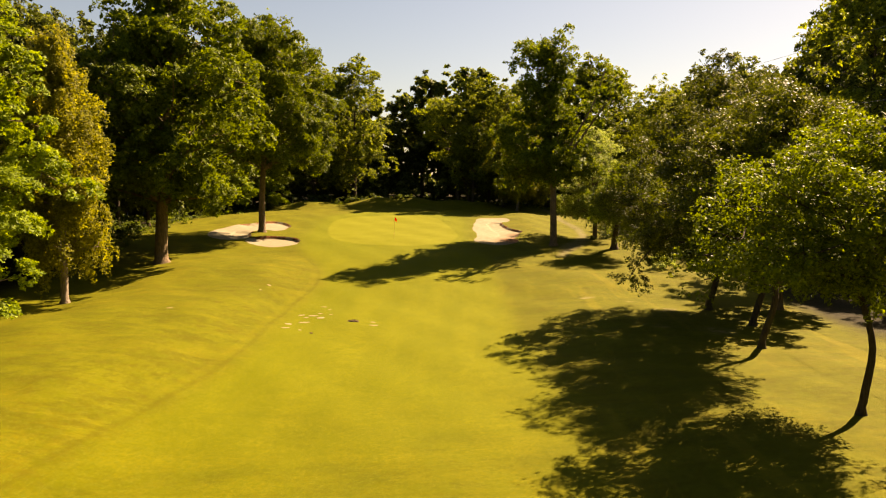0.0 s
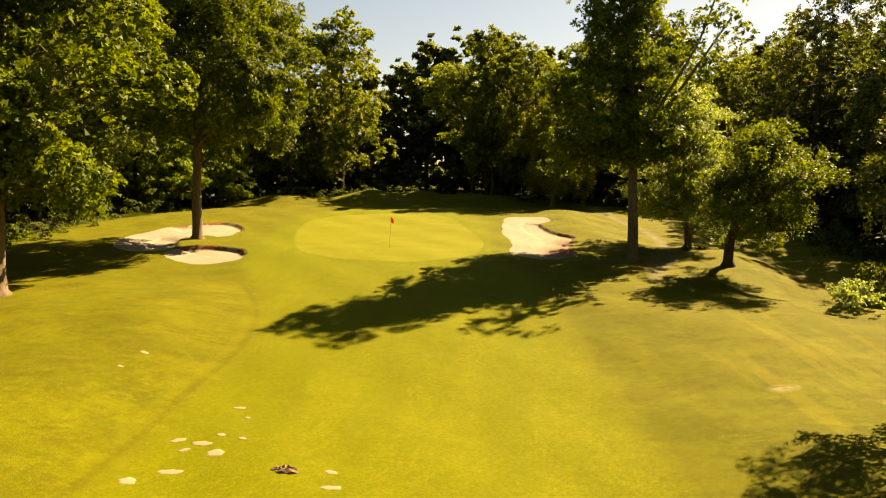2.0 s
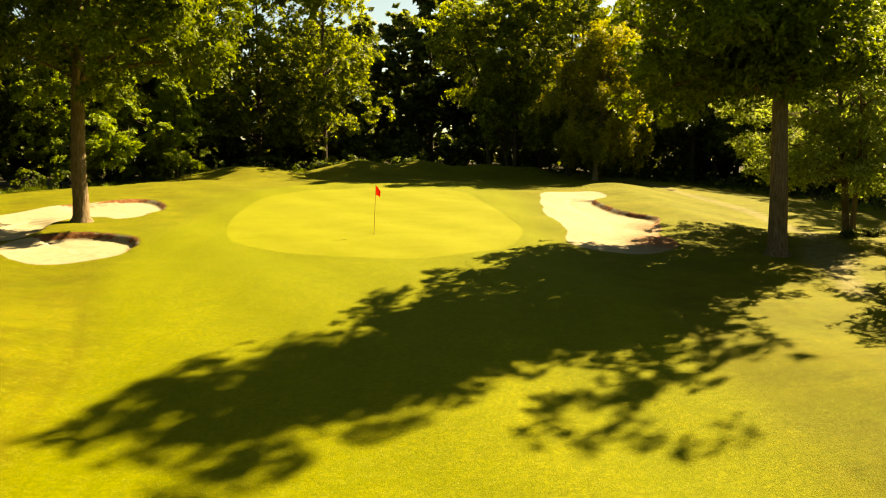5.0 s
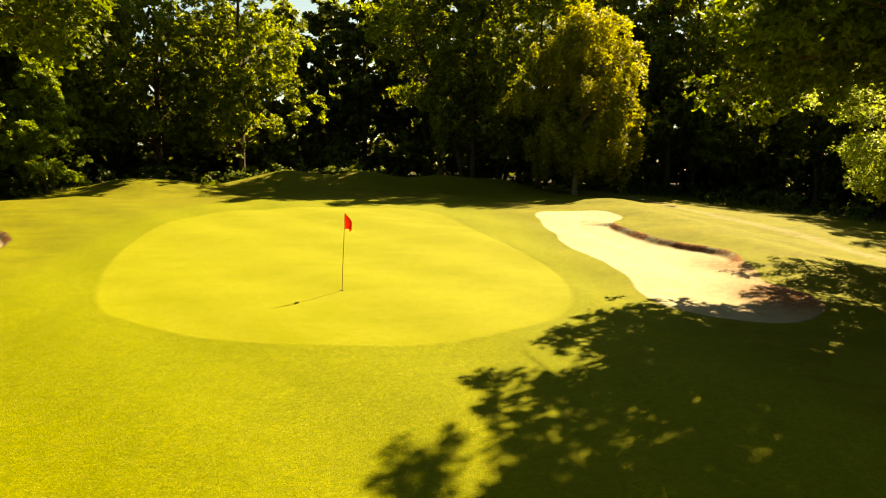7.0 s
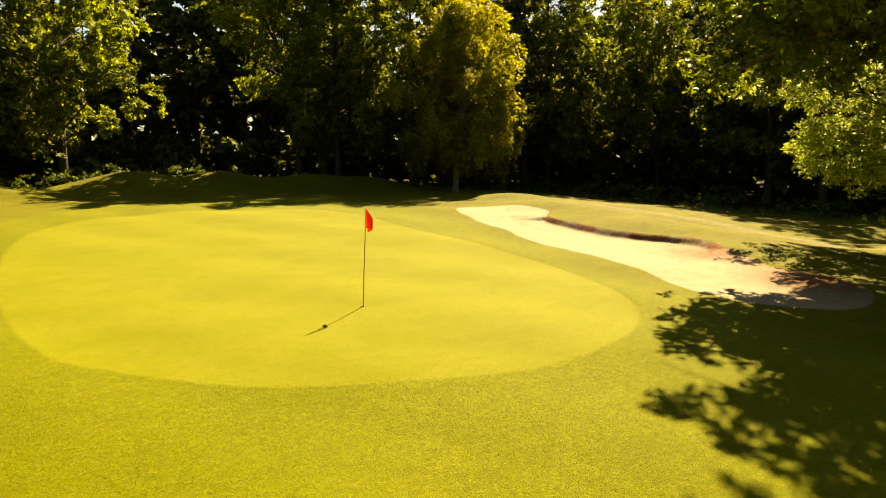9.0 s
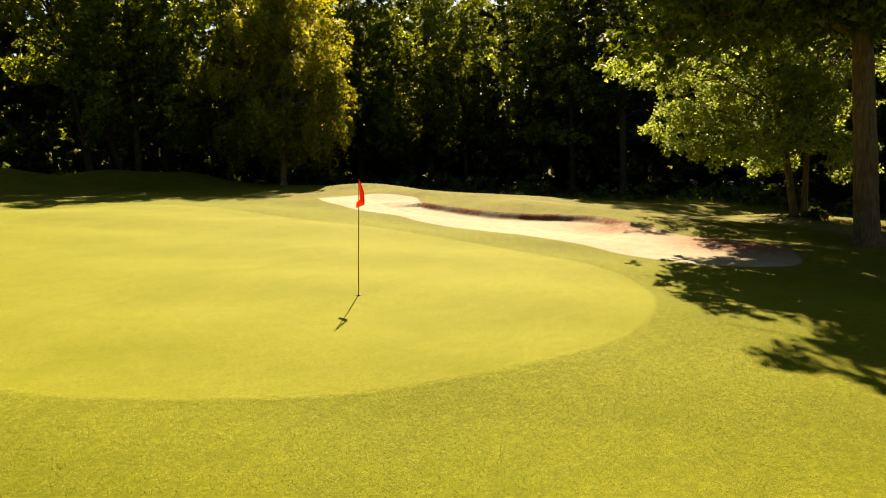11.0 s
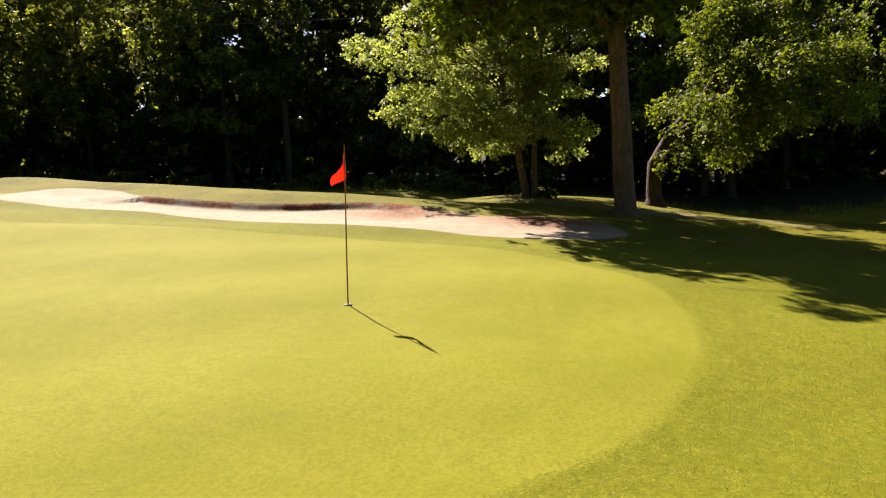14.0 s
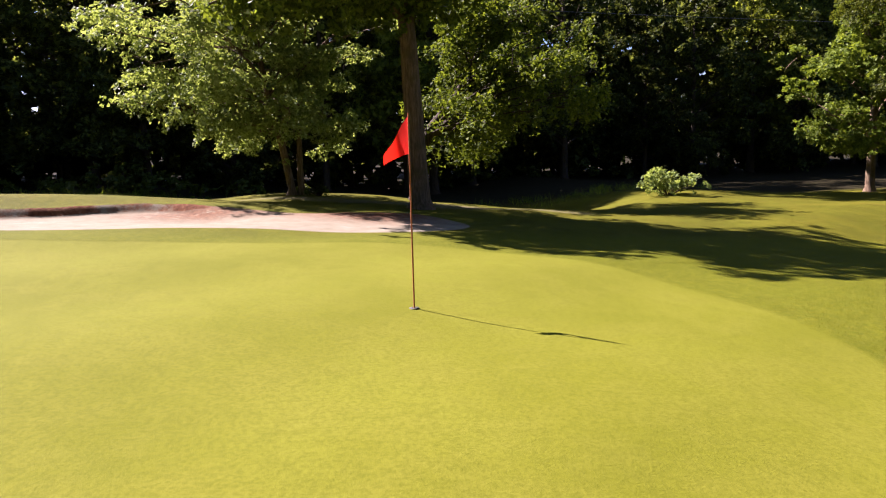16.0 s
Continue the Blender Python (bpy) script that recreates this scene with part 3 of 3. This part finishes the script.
tree("hornbeam_tree", "low spreading tree with two thin stems and layered light leaves", "tree", 21.0, 0.6, BARK, LEAF_HORN,
     seed=12, h=11.6, girth=0.14, low=2.5, spread=4.0, kind="broad", limbs=50, clump=1.15, count=70000, leaf=0.15, blade=3, flat=0.34, tuft=8, twigs=6, push=(-0.3, 1.2), stem_points=((0, 0.1, -0.3), (0, 0.14, 0.4), (0, 0.40, 2.1), (-0.1, 0.9, 4.5), (-0.2, 1.4, 9)), extra=((0.15, 0.04, ((0.1, -0.24, -0.3), (0.1, -0.25, 1.5), (0.15, -0.35, 3.4), (-0.3, -0.8, 6.5))),))
tree("bent_tree", "small tree with a curved leaning trunk and drooping leaves", "tree", 21.9, -4.5, BARK_DARK, LEAF_OAK,
     seed=13, h=8.6, girth=0.31, low=2.9, spread=3.3, kind="broad", limbs=40, clump=0.9, count=36000, leaf=0.16, blade=3, tuft=8, stem_points=((0, 0, -0.3), (0, 0.05, 0.6), (0.1, 0.02, 1.7), (0.2, -0.65, 2.9), (0.3, -1.9, 4.3), (0.4, -3.0, 6.2), (0.5, -3.6, 8.2)), flat=0.4, droop=0.9, twigs=6, push=(-1.0, -3.9), sides=14)
tree("bunker_oak", "straight oak growing out of the grass island in the sand bunker", "tree", -14.6, 3.4, BARK, LEAF_OAK,
     seed=14, h=22.2, girth=0.36, low=7.2, spread=6.0, kind="oval", limbs=54, clump=1.7, count=110000, leaf=0.22, blade=3, twigs=4, sides=14, push=(1.6, 0), lean=(0.8, 0), tuft=10, fill=0.04)
tree("old_oak", "large dense oak with low hanging boughs at the lawn's edge", "tree", -18.5, -14.5, BARK, LEAF_OAK,
     seed=15, h=23.0, girth=0.52, low=5.4, spread=7.8, lean=(1.2, 0.4), kind="broad", limbs=64, clump=1.8, count=130000, leaf=0.27, blade=3, twigs=4, sides=16, push=(0.5, 0), tuft=10, fill=0.04)
tree("golden_birch", "yellow-green weeping birch at the edge of the rough", "tree", -18.8, -29.3, BARK_PALE, LEAF_BIRCH,
     seed=16, h=16.6, girth=0.22, low=3.2, spread=2.9, kind="spindle", limbs=44, clump=1.1, count=74000, leaf=0.17, blade=3, flat=1.0, droop=0.9, twigs=4, tuft=9)
tree("edge_tree", "bright green leafy tree beside the fairway", "tree", -17.0, -44.0, BARK, LEAF_LIGHT,
     seed=17, h=18.0, girth=0.3, low=1.6, spread=4.4, kind="oval", limbs=40, clump=1.3, count=92400, leaf=0.17, blade=3, twigs=4)
for k, (x, y, h, sp, low, n, mat) in enumerate(((19.2, -50.6, 9.2, 3.4, 4.7, 32000, LEAF_OAK), (20.0, -41.3, 11.8, 3.0, 6.1, 32000, LEAF_DARK),
                                             (21.9, -36.0, 12.4, 2.7, 6.6, 22000, LEAF_DARK), (21.2, -31.4, 13.8, 4.7, 3.5, 52000, LEAF_DARK))):
    tree("fairway_tree", "slim broadleaf tree shading the rough with a dark stem", "tree", x, y, BARK_DARK, mat, "trees along the fairway",
         seed=30 + k, h=h, girth=0.12 + 0.02 * k, low=low, spread=sp, kind="oval", bends=((0, 2.2, 0.35, 1.4), (1, 3.0, -0.25, 1.6)), push=(-2.3, -0.3), limbs=42, clump=1.15, count=int(n * 1.8), leaf=0.125, blade=3, lean=((-0.6, 0.6) if k == 0 else (0.8, 0.3)), twigs=4, tuft=11,
         extra=((0.08, 0.02, ((0.2, 0, 4.4), (-2.4, -0.5, 4.8), (-4.4, -1.4, 3.4), (-5.4, -1.8, 2.0))),) if k == 3 else ())
tree("weeping_birch", "golden-green birch with hanging twigs at the wood's edge", "tree", 16.0, 31.0, BARK_PALE, LEAF_BIRCH,
     seed=18, h=13.0, girth=0.2, low=2.2, spread=4.2, push=(0.8, 0.3), lean=(0.8, 0.2), kind="oval", limbs=44, clump=1.3, count=70000, leaf=0.20, blade=3, flat=0.9, droop=0.8, twigs=4)
tree("young_tree", "young light-green tree before the dark wood", "tree", -19.6, 29.0, BARK_DARK, LEAF_LIGHT,
     seed=19, h=8.6, girth=0.1, low=1.0, spread=2.9, kind="cone", limbs=26, clump=0.85, count=33600, leaf=0.16, blade=3, twigs=3)
tree("round_tree", "dense round light-green tree at the wood's edge", "tree", -25.0, 24.0, BARK_DARK, LEAF_LIGHT,
     seed=20, h=12.5, girth=0.2, low=1.0, spread=4.6, kind="oval", limbs=34, clump=1.2, count=62000, leaf=0.19, blade=3, twigs=4)
tree("lone_tree", "small leafy tree standing on the far lawn", "tree", 25.6, -31.0, BARK, LEAF_LIGHT,
     seed=21, h=11.0, girth=0.24, low=2.8, spread=3.9, kind="oval", limbs=26, clump=1.25, count=40000, leaf=0.19, blade=3, twigs=4)
for x, y, lean in ((9.4, 41.6, -3.6), (7.6, 42.6, -1.6)):
    tree("leaning_tree", "slim tree with a dark slanting stem before the clearing", "tree", x, y, BARK_DARK, LEAF_SUNLIT, "leaning trees",
         seed=22, h=17.0, girth=0.26, low=7.5, spread=3.4, kind="oval", limbs=24, clump=1.3, count=14000, leaf=0.24, blade=3, lean=(lean * 1.5, 0), twigs=3)

# the wood
WOOD_SPECS = [dict(seed=50, h=24, girth=0.34, low=3.0, spread=5.2, kind="oval", limbs=40, clump=1.9, count=17500, leaf=0.34, blade=3, twigs=2, sides=7),
              dict(seed=51, h=25, girth=0.30, low=4.5, spread=5.4, kind="broad", limbs=42, clump=1.8, count=19000, leaf=0.34, blade=3, twigs=2, sides=7),
              dict(seed=52, h=22, girth=0.28, low=2.0, spread=4.6, kind="oval", limbs=40, clump=1.8, count=17500, leaf=0.32, blade=3, twigs=2, sides=7),
              dict(seed=53, h=26, girth=0.32, low=7.0, spread=5.2, kind="oval", limbs=36, clump=1.9, count=17500, leaf=0.33, blade=3, twigs=2, sides=7),
              dict(seed=54, h=19, girth=0.24, low=1.5, spread=4.8, kind="oval", limbs=36, clump=1.9, count=17500, leaf=0.33, blade=3, twigs=2, sides=7),
              dict(seed=55, h=25, girth=0.32, low=3.6, spread=5.6, kind="oval", limbs=60, clump=1.8, count=34000, leaf=0.36, blade=3, twigs=2, sides=7, tuft=8)]
DEEP_SPECS = [dict(seed=60, h=25, girth=0.34, low=3.0, spread=5.6, kind="oval", limbs=20, clump=2.3, count=5400, leaf=0.9, blade=3, twigs=1, sides=6, tuft=5),
              dict(seed=61, h=23, girth=0.30, low=2.0, spread=5.2, kind="broad", limbs=20, clump=2.3, count=5400, leaf=0.9, blade=3, twigs=1, sides=6, tuft=5)]
rng = random.Random(5)
spots, deep = [], []
for y in range(-70, 64, 6):      # east belt
    edge = float(np.interp(y, (-70, -34, -20, -8, 4, 12, 30, 64), (48, 48, 47, 45, 42.5, 41.5, 41, 40)))
    for row in range(4):
        (deep if row else spots).append((edge + row * 6.5 + rng.uniform(-1.5, 1.5), y + rng.uniform(-2, 2)))
for x in range(-34, 34, 6):      # back belt
    edge = float(np.interp(x, (-34, -14, 0, 12, 20, 34), (38, 42, 46, 42, 41, 46)))
    for row in range(1, 3):
        deep.append((x + rng.uniform(-2, 2), edge + row * 7 + rng.uniform(-1.5, 1.5)))
for y in range(-70, 36, 6):      # west belt
    edge = float(np.interp(y, (-70, -45, -22, -6, 10, 24, 36), (-30, -28, -28, -30, -30, -33, -32)))
    for row in range(2):
        (deep if row else spots).append((edge - row * 6.5 + rng.uniform(-1.5, 1.5), y + rng.uniform(-2, 2)))
near = [(14.4, 35.4, 0.70), (9.8, 39.6, 0.74), (22.4, 43.5, 0.78), (-16.0, 42.0, 0.94), (12.5, 42.0, 0.80), (43.0, -10.0, 1.0), (49.0, 6.0, 1.12),
        (-9.2, 41.2, 0.90), (-21.0, 37.5, 1.0), (-27.0, 36.0, 1.0), (-33.0, 35.0, 0.95), (28.5, 43.5, 0.9), (31.0, 43.5, 0.95)]
open_ray = lambda x, y: abs((x + 5) * 0.675 - (y - 36) * 0.737) > 5.0 or not 0 < (x + 5) * 0.737 + (y - 36) * 0.675 < 24
spots = [p for p in spots if open_ray(*p)]      # a clearing behind the mounds
deep = [p for p in deep if open_ray(*p) and not (-23 < p[0] < 25 and p[1] > 40)]
spots += [p[:2] for p in near]
size = {p[:2]: p[2] for p in near}
behind = [(-13.0, 56.0), (-8.5, 58.0), (-3.0, 62.0), (1.0, 60.0), (4.0, 63.0), (7.5, 60.0), (12.5, 61.5), (18.0, 58.5)]
deep += behind
low_row = [(x, 50.5 + 1.5 * math.sin(x)) for x in (-21.0, -16.5, -12.0, 11.0, 15.0, 19.0, 23.0)]
deep += low_row
size.update({p: 0.62 for p in low_row})
far_row = [(x, 68.0 + 2.0 * math.sin(x)) for x in (-18.0, -13.0, -8.0, -3.5, 1.0, 6.0, 11.0, 16.0)]
deep += far_row
size.update({p: 0.8 for p in far_row})
size.update({p: 0.98 if p[0] > 0 else 0.78 for p in behind})
for places, specs in ((spots, WOOD_SPECS), (deep, DEEP_SPECS)):
    masters = []
    for k, (x, y) in enumerate(places):
        mats = (LEAF_WOOD, LEAF_SUNLIT, LEAF_WOOD, LEAF_WOOD, LEAF_WOOD, LEAF_SUNLIT)
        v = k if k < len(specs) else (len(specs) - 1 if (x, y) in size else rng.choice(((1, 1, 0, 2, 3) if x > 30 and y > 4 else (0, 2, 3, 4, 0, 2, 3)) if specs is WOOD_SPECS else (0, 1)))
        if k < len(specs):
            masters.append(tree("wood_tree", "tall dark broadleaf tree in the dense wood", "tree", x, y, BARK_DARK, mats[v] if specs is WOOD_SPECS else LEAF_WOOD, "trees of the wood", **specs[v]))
        else:
            sc = size.get((x, y)) or rng.uniform(0.74, 0.94) * (0.72 if -9 < x < -1.5 and y > 40 else 1)
            copy_thing(masters[v], pose(x, y, at_ground(x, y), 0, 0, rng.uniform(0, 360)) @ Matrix.Diagonal((sc, sc, sc * rng.uniform(0.95, 1.08), 1)))


def far_woods():
    r = np.random.default_rng(9)
    n = 3000
    a = r.uniform(0, 2 * np.pi, n)
    d = r.uniform(0, 22, n)
    c = np.stack([np.cos(a) * (66 + d), 2 + np.sin(a) * (82 + d), 0.3 + 19 * r.random(n) ** 1.5], -1)
    high = leaves(r, c, np.full(n, 3.0), 80000, 2.2, 0.9, tuft=0, blade=3)
    # second ring, low, added to hide sunlit ground behind the trunks
    a, d = r.uniform(-0.5, np.pi + 0.5, 1600), r.uniform(0, 7, 1600)
    c = np.stack([np.cos(a) * (58 + d), 2 + np.sin(a) * (72 + d), r.uniform(-2.0, 3.5, 1600) + 2.5 * np.clip(np.sin(a), 0, 1)], -1)
    low = leaves(r, c, np.full(1600, 2.0), 36000, 1.1, 0.9, tuft=0, blade=3)
    me = make_mesh("far_woods", *join([high, low]))
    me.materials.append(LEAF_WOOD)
    tagged(new("far_woods", me), "dense dark far woods all round", "woods", kind="stuff")


far_woods()


def undergrowth():
    r = np.random.default_rng(10)
    edge = closed([(28, -60), (27, -34), (29, -20), (33.5, -6), (35.5, 12), (34, 30), (27, 41), (14, 41.5), (0, 44), (-10, 41), (-18, 34), (-24, 26), (-27.5, 10), (-27.5, -6), (-25.5, -22), (-27.5, -45), (-29, -70)], 30)
    c = edge[r.integers(0, len(edge) - 30, 420)] + r.normal(0, 1.3, (420, 2))
    c = c[(c[:, 0] < 20) | (np.abs(c[:, 1] + 24) > 30) | (c[:, 1] > 2)]
    z = height(c[:, 0], c[:, 1])
    hh = r.uniform(0.2, 1.1, len(c))
    cent = np.stack([c[:, 0], c[:, 1], z + hh * 0.6], -1)
    me = make_mesh("undergrowth", *leaves(r, cent, 0.6 + hh * 0.6, 26000, 0.26, 0.8, tuft=4))
    me.materials.append(LEAF_FERN)
    tagged(new("undergrowth", me), "ragged green undergrowth along the wood's edge", "undergrowth", kind="stuff")


undergrowth()


# leaf clumps added to hide bright gaps, so the wood's foot looks dark
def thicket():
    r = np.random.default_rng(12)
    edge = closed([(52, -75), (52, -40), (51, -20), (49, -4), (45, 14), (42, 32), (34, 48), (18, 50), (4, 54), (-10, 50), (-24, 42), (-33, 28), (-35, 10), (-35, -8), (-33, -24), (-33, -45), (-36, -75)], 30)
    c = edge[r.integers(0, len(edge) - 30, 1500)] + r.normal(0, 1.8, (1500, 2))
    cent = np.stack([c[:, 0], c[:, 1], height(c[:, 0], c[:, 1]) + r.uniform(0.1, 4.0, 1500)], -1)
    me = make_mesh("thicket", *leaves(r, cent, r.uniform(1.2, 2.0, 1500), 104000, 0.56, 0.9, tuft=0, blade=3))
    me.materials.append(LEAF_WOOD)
    tagged(new("thicket", me), "leaf clumps added under the wood's trees to darken the gaps", "undergrowth", kind="stuff")


thicket()


def bush(name, label, x, y, size, mat, seed, count=2600, leaf=0.13):
    r = np.random.default_rng(seed)
    t = tagged(new(name), label, "bush")
    n = 14
    a, d = r.uniform(0, 6.28, n), r.uniform(0.1, 0.9, n) * size
    c = np.stack([np.cos(a) * d, np.sin(a) * d, r.uniform(0.15, 0.62, n) * size * (1.1 - 0.5 * d / size)], -1)
    stems = join([tube(np.array([(0, 0, -0.1), p * 0.5 + (0, 0, 0.05), p]), [0.03, 0.02, 0.01], 4) for p in c])
    part("stems", stems, BARK_DARK, t)
    part("foliage", leaves(r, c, r.uniform(0.3, 0.5, n) * size, count, leaf, 0.8), mat, t)
    t.matrix_basis = pose(x, y, at_ground(x, y))


bush("bush", "rounded pale green bush on the grassy hump", 22.9, -16.8, 1.45, LEAF_HORN, 71)


# ---- flagstick ----
def flagstick():
    f = tagged(new("flagstick"), "thin golf flagstick with a red flag standing in the hole", "flagstick")
    steel, red, hole_mat = plain("stick_paint", (0.35, 0.12, 0.05), 0.4), leaf_material("flag_cloth", (0.62, 0.018, 0.004), (0.62, 0.018, 0.004), 0.4), plain("hole_shade", (0.05, 0.05, 0.03), 0.8)
    part("stick", tube(np.array([(0, 0, -0.1), (0.03, -0.013, 0.7), (0.066, -0.028, 1.4), (0.1, -0.043, 2.13)]), [0.010, 0.010, 0.009, 0.008], 10), steel, f, shade=True)
    # flat dark disc on the uncut turf, coloured as the hole's shaded inside
    a = np.linspace(0, 2 * np.pi, 25)[:-1]
    r0, r1, z0, z1 = 0.010, 0.056, 0.008, -0.1
    rings = [np.stack([np.cos(a) * r, np.sin(a) * r, np.full(24, z)], -1) for r, z in ((r0, z1), (r0, z0), (r1, z0), (r1, z1))]
    i = np.arange(24)
    q = np.concatenate([np.stack([i + k * 24, (i + 1) % 24 + k * 24, (i + 1) % 24 + k * 24 + 24, i + k * 24 + 24], -1) for k in range(3)])
    part("hole_disc", (np.concatenate(rings), q), hole_mat, f)
    nu, nv = 18, 12
    U, V = np.meshgrid(np.linspace(0, 1, nu), np.linspace(0, 1, nv))
    tri = 1 - 0.72 * U
    ripple = 0.045 * np.sin(U * 7 + V * 1.5) * U
    x = 0.1 + 0.17 * np.sin(2.2 * U) - 0.7 * ripple
    zz = 2.11 - 0.42 * (V * tri + (1 - tri) * 0.5) - 0.26 * U ** 1.3
    y = -0.043 + 0.25 * U ** 1.3 + 0.6 * ripple
    idx = np.arange(nu * nv).reshape(nv, nu)
    part("flag", (np.stack([x, y, zz], -1).reshape(-1, 3), np.stack([idx[:-1, :-1], idx[:-1, 1:], idx[1:, 1:], idx[1:, :-1]], -1).reshape(-1, 4)), red, f, "red triangular cloth flag", True)
    f.matrix_basis = pose(0, 0, at_ground(0, 0))


flagstick()


# ---- small things ----
DIVOT_SAND, CLOD = plain("divot_sand", (0.1767, 0.1408, 0.06218), 0.9), plain("clod_soil", (0.125, 0.082, 0.040), 0.95)


def lump(name, label, category, x, y, rx, ry, h, mat, seed, group="", crumbs=0.12):
    """A low uneven pat lying on the grass."""
    r = np.random.default_rng(seed)
    a = np.linspace(0, 2 * np.pi, 18, endpoint=False)
    wob = 1 + 0.22 * np.sin(a * 2 + r.uniform(0, 6)) + 0.12 * np.sin(a * 5 + r.uniform(0, 6))
    rings, z0 = [], at_ground(x, y)
    for f, z in ((1.0, -0.02), (0.92, h * 0.6), (0.55, h), (0.03, h * 0.9)):
        px, py = np.cos(a) * rx * f * wob, np.sin(a) * ry * f * wob
        gz = height(px + x, py + y) - z0
        rings.append(np.stack([px, py, gz + z + r.normal(0, h * crumbs, 18)], -1))
    i = np.arange(18)
    q = np.concatenate([np.stack([i + k * 18, (i + 1) % 18 + k * 18, (i + 1) % 18 + k * 18 + 18, i + k * 18 + 18], -1) for k in range(3)])
    me = make_mesh(name, np.concatenate(rings), q)
    me.polygons.foreach_set("use_smooth", np.full(len(q), crumbs < 0.2))
    me.materials.append(mat)
    ob = tagged(new(name, me), label, category, group)
    ob.location = (x, y, z0)


for k, (x, y, rx) in enumerate(((-2.3, -31.0, 0.27), (-2.9, -30.3, 0.24), (-3.25, -30.7, 0.15), (-3.1, -32.1, 0.26), (-3.9, -32.7, 0.25), (-3.8, -33.9, 0.2), (-2.55, -29.7, 0.14),
                                (1.0, -32.2, 0.16), (1.15, -33.1, 0.2), (-7.2, -23.8, 0.16), (-7.4, -25.3, 0.12), (-2.7, -27.3, 0.16), (-1.85, -30.0, 0.12), (-3.66, -30.0, 0.2), (-10.5, -33.6, 0.16), (-2.2, -28.2, 0.1), (-2.9, -34.4, 0.12))):
    lump("sand_divot", "pale patch of sand filling a divot in the turf", "divot", x, y, rx * 1.15, rx * 0.75, 0.006, DIVOT_SAND, 80 + k, "filled divots on the fairway")
lump("turf_clod", "brown clod of torn turf lying on the fairway", "clod", -0.15, -32.2, 0.36, 0.2, 0.06, CLOD, 95, crumbs=0.5)
lump("turf_clod", "brown clod of torn turf lying on the fairway", "clod", -2.1, -35.2, 0.11, 0.08, 0.03, CLOD, 96, crumbs=0.5)

CABLE = plain("cable_metal", (0.144, 0.144, 0.1374), 0.4, 0.6)
for k, z in enumerate((18.4, 13.6, 11.4)):
    f = np.linspace(0, 1, 30)
    y = -90 + 170 * f
    line = np.stack([np.full(30, 34.5 + 0.5 * k), y, z - 0.5 * (1 - 4 * (f - 0.5) ** 2) * 2.2 + 0.035 * y], -1)
    me = make_mesh("power_cable", *tube(line, np.full(30, 0.014), 5))
    me.materials.append(CABLE)
    tagged(new("power_cable", me), "thin grey overhead cable strung before the wood", "cable", "overhead cables")
bush("bush", "low flowering tuft at the foot of the stems", 20.6, -0.3, 0.5, LEAF_FERN, 73, 700, 0.1)
bush("bush", "dark low tuft beside the trunk", 21.9, 0.4, 0.45, LEAF_WOOD, 74, 500, 0.1)


def blades(name, label, x, y, lo, hi, wide, mat, seed):
    """Upright grass blades on the turf at the points x, y."""
    r = np.random.default_rng(seed)
    n = len(x)
    z = height(x, y)
    a, h = r.uniform(0, 2 * np.pi, n), r.uniform(lo, hi, n)
    foot = np.stack([x, y, z - 0.004], -1)
    side = np.stack([np.cos(a), np.sin(a), np.zeros(n)], -1) * (wide * r.uniform(0.6, 1.3, n))[:, None]
    tip = foot + np.stack([r.normal(0, 0.45, n) * h, r.normal(0, 0.45, n) * h, h], -1)
    me = make_mesh(name, np.stack([foot - side, foot + side, tip], 1).reshape(-1, 3), np.arange(n * 3).reshape(-1, 3))
    me.materials.append(mat)
    tagged(new(name, me), label, "grass", kind="stuff")


BLADE = leaf_material("grass_blade", (0.07003, 0.08116, 0.0036), (0.1748, 0.1833, 0.0216), 0.45)
g = np.random.default_rng(40)
bx, by = g.uniform(-13, 9, 150000), g.uniform(-12, 0, 150000)
keep = (distance(GREEN, bx, by)[0] > 0.04) & (g.random(150000) < smooth(14, 5, np.hypot(bx + 5, by + 5)))
blades("fringe_grass", "short dense mown grass round the putting green", bx[keep], by[keep], 0.006, 0.018, 0.005, BLADE, 41)
lips = []
for p, fx, fy, lo in zip(BUNKERS, (0.6087, 0.2291, 0.2291), (0.2356, 0.6152, 0.6152), (0.2749, 0.06545, 0.06545)):
    q = np.repeat(p, 14, 0) + g.normal(0, 0.2, (len(p) * 14, 2))
    d, ux, uy = distance(p, q[:, 0], q[:, 1])
    lips.append(q[(d > 0.03) & (d < 0.32) & (ux * fx + uy * fy > lo + 0.1)])
lip = np.concatenate(lips)
blades("bunker_edge_grass", "ragged longer grass hanging over the bunker lips", lip[:, 0], lip[:, 1], 0.01, 0.03, 0.006, BLADE, 42)
rim = closed(WOOD[0][(np.abs(WOOD[0][:, 0]) < 36) & (WOOD[0][:, 1] > -30)][::6], 40)
rim = rim[(rim[:, 1] > -24) & (np.hypot(rim[:, 0], rim[:, 1]) > 24)]
weeds = rim[g.integers(0, len(rim), 420)].repeat(40, 0) + g.normal(0, 0.9, (420, 2)).repeat(40, 0) + g.normal(0, 0.28, (16800, 2))
blades("tall_grass", "tall unmown grass in tufts along the wood's foot", weeds[:, 0], weeds[:, 1], 0.12, 0.5, 0.012, LEAF_LIGHT, 43)
